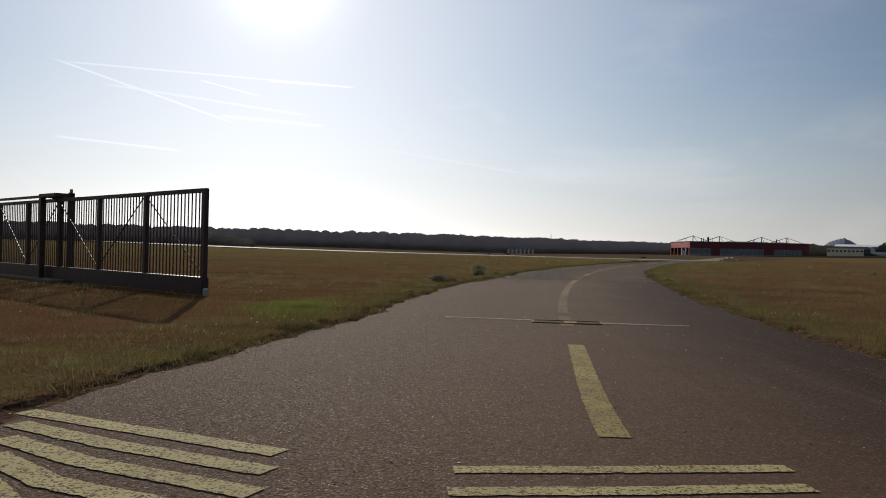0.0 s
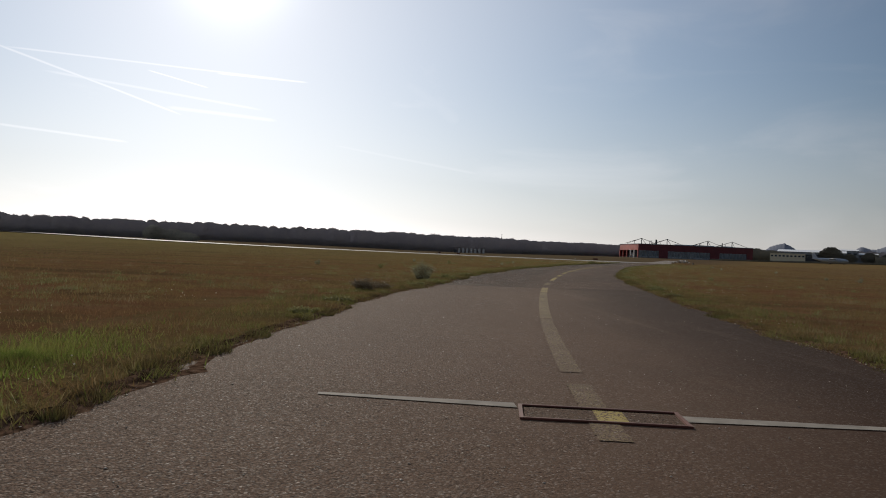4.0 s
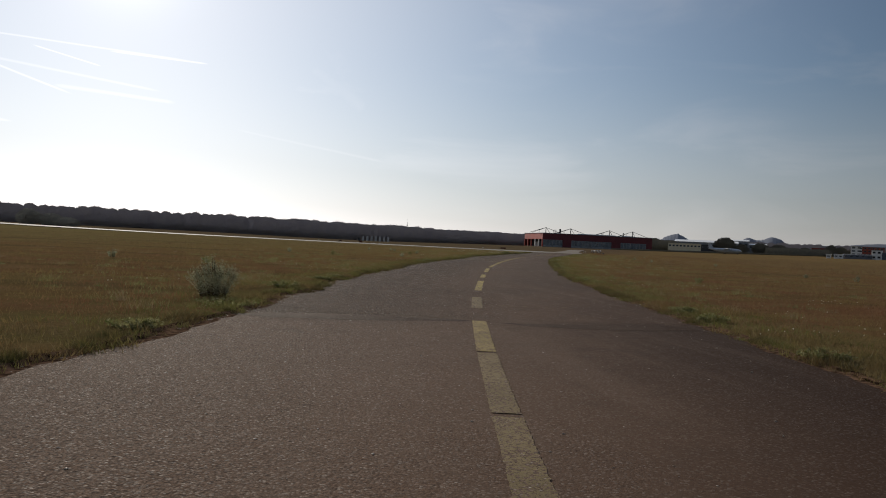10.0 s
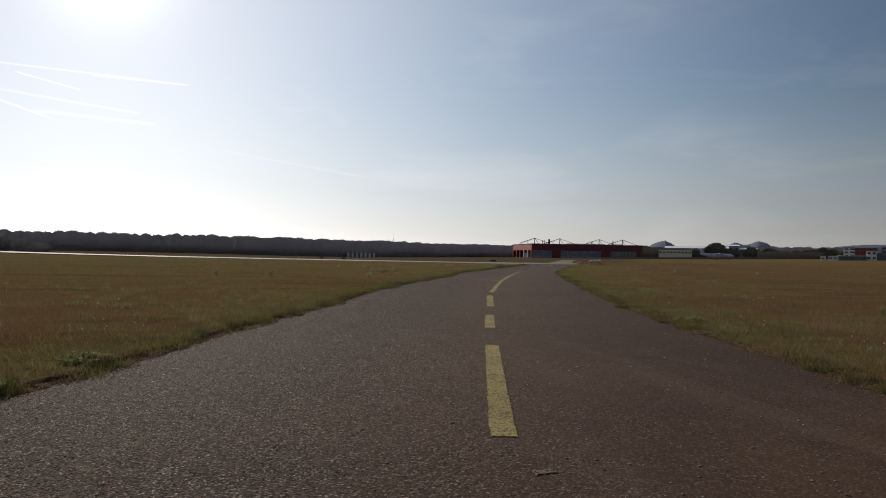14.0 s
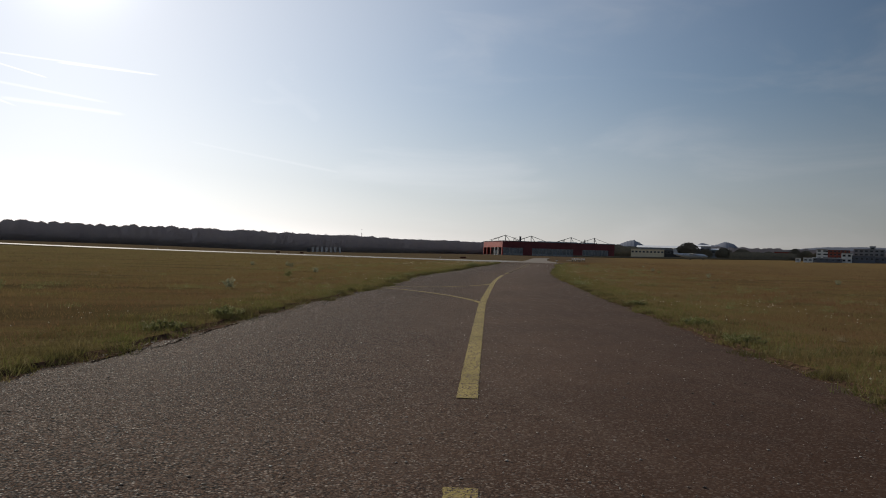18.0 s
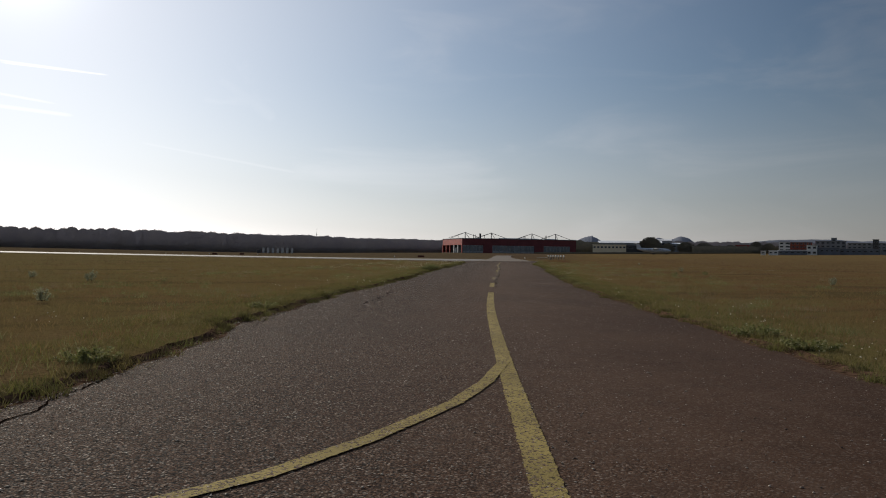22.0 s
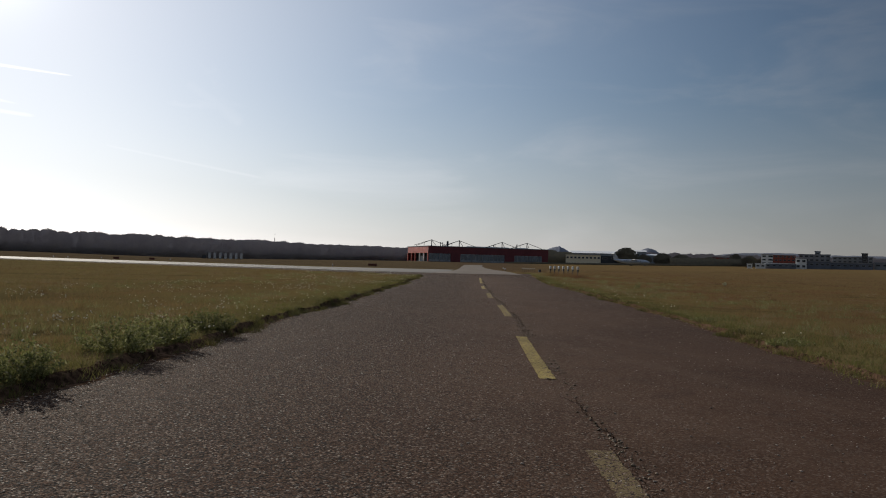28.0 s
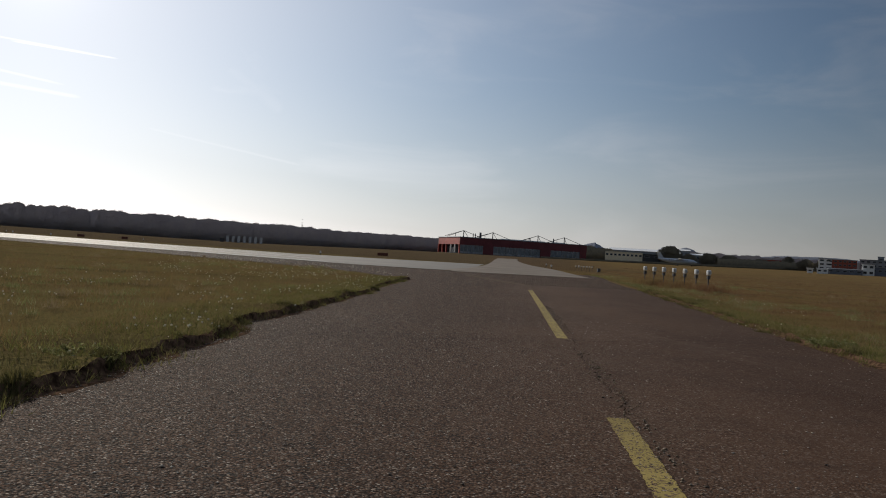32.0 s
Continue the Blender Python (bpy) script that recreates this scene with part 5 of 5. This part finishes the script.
def blades(name, count, off0, off1, power, h0, h1, w, mat, label, seed, y0=-3.0, y1=200.0, lean=0.5):
    """Grass blades on both sides of the taxiway, between two distances from its edges."""
    r = np.random.default_rng(seed)
    y = r.uniform(y0, y1, count)
    side = np.where(r.uniform(0, 1, count) < 0.5, -1.0, 1.0)
    o = off0 + (off1 - off0) * r.uniform(0, 1, count) ** power
    yy = np.clip(y, -20, 166.0)
    x = np.where(side < 0, np.interp(yy, YS, XLE) - o + (y - yy) * 0.36, np.interp(yy, YS, XRE) + o + (y - yy) * 0.42)
    # tufts: blades draw together in clumps, with bare gaps
    cell = np.floor(x / 0.31) * 7.13 + np.floor(y / 0.37) * 3.71
    thick = np.abs(np.sin(cell * 12.9898) * 43758.5453) % 1.0
    keep = (r.uniform(0, 1, count) < 0.25 + 0.95 * thick) & ~in_pavement(x, y)
    x, y, thick, o, side = x[keep], y[keep], thick[keep], o[keep], side[keep]
    n = len(x)
    h = r.uniform(h0, h1, n) * (0.55 + 0.75 * thick)
    a = r.uniform(0, 2 * math.pi, n)
    lx, ly = r.normal(0, lean, n) * h, r.normal(0, lean, n) * h
    ww = w * r.uniform(0.6, 1.4, n)
    z = land(x, y) + 0.002 + np.where(y < 166.0, lip(side, y, o), 0.0)
    co = np.empty((n, 3, 3), np.float32)
    co[:, 0] = np.stack([x - ww * np.cos(a), y - ww * np.sin(a), z], 1)
    co[:, 1] = np.stack([x + ww * np.cos(a), y + ww * np.sin(a), z], 1)
    co[:, 2] = np.stack([x + lx, y + ly, z + h], 1)
    tri_soup(name, co, mat, "stuff", label, "grass")


blades("grass", 420000, -0.03, 1.7, 1.25, 0.03, 0.085, 0.0038, BLADE_EDGE, "short green grass along the asphalt's edge", 31)
blades("grass", 480000, 1.0, 7.0, 1.2, 0.03, 0.075, 0.0045, BLADE_FIELD, "brown and olive meadow grass beside the taxiway", 32)
blades("grass", 300000, 6.0, 28.0, 1.3, 0.03, 0.08, 0.010, BLADE_FIELD, "dry meadow grass", 33, y1=235.0)
blades("grass", 170000, 25.0, 120.0, 1.4, 0.04, 0.10, 0.030, BLADE_DRY, "dry meadow grass far from the taxiway", 34, y1=330.0)


def make_tufts():
    """Denser tufts that hang over the asphalt's edge."""
    r = np.random.default_rng(63)
    P = []
    for side, X in ((-1, XLE), (1, XRE)):
        y = -2.0
        while y < 166:
            n = int(r.integers(30, 130))
            s = r.uniform(0.04, 0.12)
            x = float(np.interp(y, YS, X)) + side * r.uniform(-0.05, 0.30)
            h = r.uniform(0.04, 0.12)
            bx, by = x + r.normal(0, s, n), y + r.normal(0, s * 1.5, n)
            z = lip(np.full(n, side), by, (bx - np.interp(by, YS, X)) * side)
            P.append(np.stack([bx, by, np.full(n, h) * r.uniform(0.4, 1.1, n), bx + r.normal(0, 0.5, n) * h, by + r.normal(0, 0.5, n) * h, z], 1))
            y += r.uniform(0.1, 0.75)
    P = np.concatenate(P)
    n = len(P)
    a, w = r.uniform(0, 2 * math.pi, n), 0.0045 * r.uniform(0.6, 1.4, n)
    co = np.empty((n, 3, 3), np.float32)
    co[:, 0] = np.stack([P[:, 0] - w * np.cos(a), P[:, 1] - w * np.sin(a), 0.003 + P[:, 5]], 1)
    co[:, 1] = np.stack([P[:, 0] + w * np.cos(a), P[:, 1] + w * np.sin(a), 0.003 + P[:, 5]], 1)
    co[:, 2] = np.stack([P[:, 3], P[:, 4], 0.003 + P[:, 2] + P[:, 5]], 1)
    tri_soup("grass", co, BLADE_EDGE, "stuff", "uneven grass tufts overhanging the asphalt", "grass")


make_tufts()


def make_edge_clumps():
    """Thick dark clumps of grass and clover that bulge over the asphalt's edge here and there."""
    r = np.random.default_rng(66)
    P = []
    for side, X in ((-1, XLE), (1, XRE)):
        y = -1.0
        while y < 165:
            n, s, h = int(r.integers(120, 320)), r.uniform(0.07, 0.20), r.uniform(0.05, 0.13)
            x = float(np.interp(y, YS, X)) + side * r.uniform(-0.06, 0.22)
            a, q = r.uniform(0, 2 * math.pi, n), np.sqrt(r.uniform(0, 1, n))
            bx, by = x + s * q * np.cos(a), y + 1.8 * s * q * np.sin(a)
            hh = h * (1 - 0.6 * q * q) * r.uniform(0.5, 1.1, n)
            z = np.maximum(lip(np.full(n, side), by, (bx - np.interp(by, YS, X)) * side), 0.004)
            P.append(np.stack([bx, by, z, bx + 0.5 * hh * q * np.cos(a) + r.normal(0, 0.25, n) * hh, by + 0.5 * hh * q * np.sin(a) + r.normal(0, 0.25, n) * hh, z + hh], 1))
            y += r.exponential(0.75) + 0.12
    P = np.concatenate(P)
    n = len(P)
    a, w = r.uniform(0, 2 * math.pi, n), 0.0042 * r.uniform(0.6, 1.5, n)
    co = np.stack([np.stack([P[:, 0] - w * np.cos(a), P[:, 1] - w * np.sin(a), P[:, 2]], 1), np.stack([P[:, 0] + w * np.cos(a), P[:, 1] + w * np.sin(a), P[:, 2]], 1), P[:, 3:]], 1)
    tri_soup("grass", co, BLADE_DARK, "stuff", "dark clumps of grass and clover at the asphalt's edge", "grass")


make_edge_clumps()

FRESH = (-2.35, 13.2, 0.85, 2.0)


def make_tussocks():
    """Taller bunches of grass standing in the meadow, green by the taxiway and straw-coloured farther off."""
    r = np.random.default_rng(64)
    for mat, count, o0, o1, h0, h1, label in ((LEAF_GREEN, 5600, 0.4, 10.0, 0.05, 0.17, "green grass bunches in the verge"),
                                              (BLADE_FIELD, 3800, 1.5, 16.0, 0.07, 0.19, "olive and brown grass bunches in the meadow"),
                                              (BLADE_STRAW, 1700, 1.0, 20.0, 0.07, 0.20, "pale dry grass bunches in the meadow")):
        y = np.where(r.uniform(0, 1, count) < 0.42, r.uniform(105, 196, count), r.uniform(-1, 196, count))
        side = np.where(r.uniform(0, 1, count) < 0.55, -1.0, 1.0)
        o = o0 + (o1 - o0) * r.uniform(0, 1, count) ** 1.4
        yy = np.clip(y, -20, 166.0)
        x = np.where(side < 0, np.interp(yy, YS, XLE) - o + (y - yy) * 0.36, np.interp(yy, YS, XRE) + o + (y - yy) * 0.42)
        # they stand in drifts
        drift = np.sin(x * 0.55 + 1.3 * np.sin(y * 0.21)) + np.sin(y * 0.37 + 1.7 * np.sin(x * 0.33))
        keep = ~in_pavement(x, y) & (drift + r.normal(0, 0.7, count) > 0.1)
        x, y = x[keep], y[keep]
        m, n = len(x), 64
        s, h = r.uniform(0.05, 0.22, (m, 1)), r.uniform(h0, h1, (m, 1))
        bx, by = x[:, None] + r.normal(0, 1, (m, n)) * s, y[:, None] + r.normal(0, 1, (m, n)) * s
        hh = h * r.uniform(0.4, 1.1, (m, n))
        a, w = r.uniform(0, 2 * math.pi, (m, n)), 0.0031 * r.uniform(0.6, 1.4, (m, n))
        tx, ty = bx + r.normal(0, 0.45, (m, n)) * hh, by + r.normal(0, 0.45, (m, n)) * hh
        z = land(bx, by) + 0.02
        co = np.stack([np.stack([bx - w * np.cos(a), by - w * np.sin(a), z], -1), np.stack([bx + w * np.cos(a), by + w * np.sin(a), z], -1), np.stack([tx, ty, z + hh], -1)], 2)
        tri_soup("grass", co.reshape(-1, 3, 3), mat, "stuff", label, "grass")
    # fresh green growth near the gate's end
    n = 6000
    a, q = r.uniform(0, 2 * math.pi, n), np.abs(r.normal(0, 0.55, n))
    bx, by = FRESH[0] + FRESH[2] * q * np.cos(a), FRESH[1] + FRESH[3] * q * np.sin(a)
    hh, w = r.uniform(0.03, 0.10, n), 0.004
    a = r.uniform(0, 2 * math.pi, n)
    co = np.stack([np.stack([bx - w * np.cos(a), by - w * np.sin(a), np.full(n, 0.03)], 1), np.stack([bx + w * np.cos(a), by + w * np.sin(a), np.full(n, 0.03)], 1),
                   np.stack([bx + r.normal(0, 0.03, n), by + r.normal(0, 0.03, n), 0.03 + hh], 1)], 1)
    tri_soup("grass", co, BLADE_FRESH, "stuff", "fresh bright green grass near the gate", "grass")
    # long grass left standing round the approach lights
    P = []
    for k in range(7):
        n = 900
        P.append(np.stack([64.14 + 0.165 * k + r.normal(0, 0.35, n), 169.04 + 1.2 * k + r.normal(0, 0.5, n), r.uniform(0.2, 0.48, n)], 1))
    P = np.concatenate(P)
    n = len(P)
    a, w = r.uniform(0, 2 * math.pi, n), 0.008
    z = land(P[:, 0], P[:, 1])
    co = np.stack([np.stack([P[:, 0] - w * np.cos(a), P[:, 1] - w * np.sin(a), z], 1), np.stack([P[:, 0] + w * np.cos(a), P[:, 1] + w * np.sin(a), z], 1),
                   np.stack([P[:, 0] + r.normal(0, 0.1, n), P[:, 1] + r.normal(0, 0.1, n), z + P[:, 2]], 1)], 1)
    tri_soup("grass", co, BLADE_FIELD, "stuff", "long grass left standing round the approach lights", "grass")


make_tussocks()


def make_flowers():
    """Little white daisies and seed heads in the verge."""
    r = np.random.default_rng(77)
    C = []
    for k in range(370):
        dense = k >= 150
        y = float(r.uniform(118, 185)) if dense else float(r.uniform(2, 165))
        side = -1 if dense or r.uniform() < 0.5 else 1
        o = float(r.uniform(0.3, 9.0)) if dense else float(r.uniform(0.15, 3.2) ** 1.3)
        x = (float(xl(y)) - o) if side < 0 else (float(xr(y)) + o)
        for j in range(int(r.integers(2, 16))):
            C.append((x + r.normal(0, 0.26), y + r.normal(0, 0.35), 0.09 + r.uniform(0, 0.12)))
    C = np.array(C)
    V, F = clumps(C, r.uniform(0.004, 0.0095, (len(C), 1)) * np.where((C[:, 1:2] > 112) & (C[:, 0:1] < 0.345 * C[:, 1:2]), 1.6, 1.0) * np.ones((1, 3)), ICO1, 78, 0.1)
    tagged(fast_mesh("wildflowers", V, F, PETAL), "scattered small white daisies in the verge", "wildflowers", kind="stuff")


make_flowers()


def make_gravel():
    """Loose chippings on the asphalt, thickest by the left edge."""
    r = np.random.default_rng(91)
    n = 95000
    y = np.where(r.uniform(0, 1, n) < 0.96, r.uniform(30.8, 150, n), r.uniform(0, 32, n))
    f = r.uniform(0, 1, n) ** 2.0
    x = np.interp(y, YS, XLE) + f * (np.interp(y, YS, XRE) - np.interp(y, YS, XLE))
    s = 0.0026 + 0.0085 * r.uniform(0, 1, (n, 1)) ** 2.4
    s = s * r.uniform(0.6, 1.3, (n, 3)) * (1, 1, 0.45)
    V, F = clumps(np.stack([x, y, 0.0125 + s[:, 2] * 0.5], 1), s, (np.array([(1, 0, 0), (-1, 0, 0), (0, 1, 0), (0, -1, 0), (0, 0, 1.0), (0, 0, -0.6)]),
                  np.array([(0, 2, 4), (2, 1, 4), (1, 3, 4), (3, 0, 4), (2, 0, 5), (1, 2, 5), (3, 1, 5), (0, 3, 5)])), 92, 0.2)
    tagged(fast_mesh("gravel", V, F, CHIP), "loose pale chippings on the asphalt", "gravel", kind="stuff")


def make_chip(name, a, b):
    m, nt, bs = material(name)
    g = nt.nodes.new("ShaderNodeNewGeometry")
    col = mixc(nt, g.outputs["Random Per Island"], a, b)
    nt.links.new(col, bs.inputs["Base Color"])
    bs.inputs["Roughness"].default_value, bs.inputs["Specular IOR Level"].default_value = 0.5, 0.25
    return m


def make_edge_grit():
    """Pale sand and grit washed against the turf."""
    r = np.random.default_rng(93)
    n = 5200
    y = r.uniform(0, 166, n)
    y = y[np.sin(y * 0.9) + np.sin(y * 0.37 + 1) + r.normal(0, 0.4, n) > 0.2]
    n = len(y)
    x = np.interp(y, YS, XRE) - np.abs(r.normal(0, 0.05, n)) + 0.02
    s = r.uniform(0.004, 0.011, (n, 1)) * r.uniform(0.6, 1.3, (n, 3)) * (1, 1, 0.5)
    V, F = clumps(np.stack([x, y, 0.0125 + s[:, 2] * 0.5], 1), s, ICO1, 94, 0.2)
    tagged(fast_mesh("grit", V, F, CHIP), "pale grit washed against the turf", "gravel", kind="stuff")


def make_rubble():
    """Loose bits of asphalt and old paint in the broken seam beside the yellow line."""
    r = np.random.default_rng(95)
    n = 5200
    y = r.uniform(93, 156, n)
    y = y[np.sin(y * 1.7) + np.sin(y * 0.83 + 2) + r.normal(0, 0.5, n) > -0.1]
    n = len(y)
    x = np.interp(y, YS, XC) + 0.14 + r.normal(0, 0.055, n)
    s = (0.003 + 0.010 * r.uniform(0, 1, (n, 1)) ** 2.5) * r.uniform(0.6, 1.3, (n, 3)) * (1, 1, 0.6)
    V, F = clumps(np.stack([x, y, 0.0125 + s[:, 2] * 0.5], 1), s, ICO1, 96, 0.25)
    tagged(fast_mesh("rubble", V, F, CRUMB), "loose crumbs of asphalt in a broken seam", "gravel", kind="stuff")


CHIP = make_chip("stone_chips", (0.055, 0.038, 0.028), (0.48, 0.41, 0.335))
CRUMB = make_chip("asphalt_crumbs", (0.040, 0.026, 0.018), (0.23, 0.165, 0.095))
make_gravel()
make_rubble()
make_edge_grit()


def make_weed(x, y, h, w, n, mat, label, seed, leaf=0.03):
    """A bushy weed: thin stems fanning out, with many small leaves."""
    r = np.random.default_rng(seed)
    t = thing("weed", pose(x, y, 0.03), label, "weed")
    st, lf = [], []
    for k in range(n):
        a, q = r.uniform(0, 2 * math.pi), math.sqrt(r.uniform())
        top = np.array([w * q * math.cos(a), w * q * math.sin(a), h * (1 - 0.45 * q * q) * r.uniform(0.7, 1.08)])
        b = np.array([0.45 * w * q * math.cos(a), 0.45 * w * q * math.sin(a), 0.0])
        mid = (b + top) / 2 + np.array([0, 0, 0.12 * h])
        d = 0.003
        st.append([b + (d, 0, 0), b - (d, 0, 0), mid]); st.append([mid + (d, 0, 0), mid - (d, 0, 0), top])
        for j in range(30):
            s = r.uniform(0.1, 1.0)
            p = (1 - s) ** 2 * b + 2 * s * (1 - s) * mid + s * s * top + r.normal(0, 0.012, 3)
            u, v = r.normal(0, 1, 3), r.normal(0, 1, 3)
            u, v = u / np.linalg.norm(u) * leaf * r.uniform(0.5, 1.2), v / np.linalg.norm(v) * leaf * 0.42
            lf.append([p - v, p + v, p + u])
    for nm, tris, mm in (("stem", st, BARK if mat is LEAF_WEED else mat), ("foliage", lf, mat)):
        o = tri_soup(nm, np.array(tris), mm, "")
        o.parent = t


make_weed(1.61, 33.08, 0.66, 0.46, 190, LEAF_WEED, "tall grey-green bushy weed at the asphalt's edge", 1, 0.021)
make_weed(-0.06, 25.31, 0.30, 0.42, 90, LEAF_SEED, "low dark weed with pale seed heads", 2)
make_weed(0.30, 26.05, 0.20, 0.34, 60, LEAF_SEED, "low weed with pale seed heads", 3)
make_weed(2.60, 35.82, 0.16, 0.4, 40, LEAF_GREEN, "low weed at the asphalt's edge", 4)
make_weed(1.91, 31.55, 0.10, 0.5, 40, LEAF_GREEN, "flat weed creeping onto the asphalt", 5)
wr = np.random.default_rng(17)
for k, (y, s, h, w) in enumerate(((18.4, -1, 0.18, 0.3), (21.2, -1, 0.2, 0.3), (28.7, -1, 0.2, 0.3), (39.1, -1, 0.2, 0.28), (40.6, -1, 0.16, 0.3), (60.2, -1, 0.25, 0.3), (62.3, -1, 0.3, 0.3),
                                  (78.2, -1, 0.3, 0.32), (84.5, -1, 0.32, 0.3), (98.2, -1, 0.22, 0.3), (114.9, -1, 0.36, 0.4), (116.5, -1, 0.42, 0.45), (117.4, -1, 0.4, 0.42), (118.9, -1, 0.34, 0.4),
                                  (130.1, -1, 0.3, 0.35), (144.1, -1, 0.3, 0.4), (31.1, 1, 0.25, 0.3), (32.8, 1, 0.2, 0.3), (27.4, 1, 0.2, 0.3), (44.6, 1, 0.2, 0.3), (58.9, 1, 0.24, 0.35), (61.4, 1, 0.24, 0.35),
                                  (66.2, 1, 0.2, 0.3), (77.7, 1, 0.26, 0.4), (79.1, 1, 0.3, 0.4), (94.5, 1, 0.2, 0.4), (99.7, 1, 0.25, 0.4), (116.4, 1, 0.3, 0.35), (120.7, 1, 0.2, 0.3), (134.5, 1, 0.28, 0.4), (146.7, 1, 0.3, 0.4))):
    x = (float(xl(y)) - 0.34) if s < 0 else (float(xr(y)) + 0.30)
    lush = s < 0 and 110 < y < 125
    make_weed(x, y, h if lush else h * 0.5, w, 80 if lush else 36, LEAF_GREEN, "leafy green weed clump in the verge", 100 + k, 0.032)
for k in range(20):
    y = float(wr.uniform(45, 160)); o = float(wr.uniform(2.5, 16)); s = -1 if k % 2 else 1
    x = (float(xl(y)) - o) if s < 0 else (float(xr(y)) + o)
    make_weed(x, y, float(wr.uniform(0.2, 0.4)), 0.2, 22, LEAF_WEED if k % 3 else LEAF_GREEN, "dry weed standing in the meadow", 200 + k, 0.03)
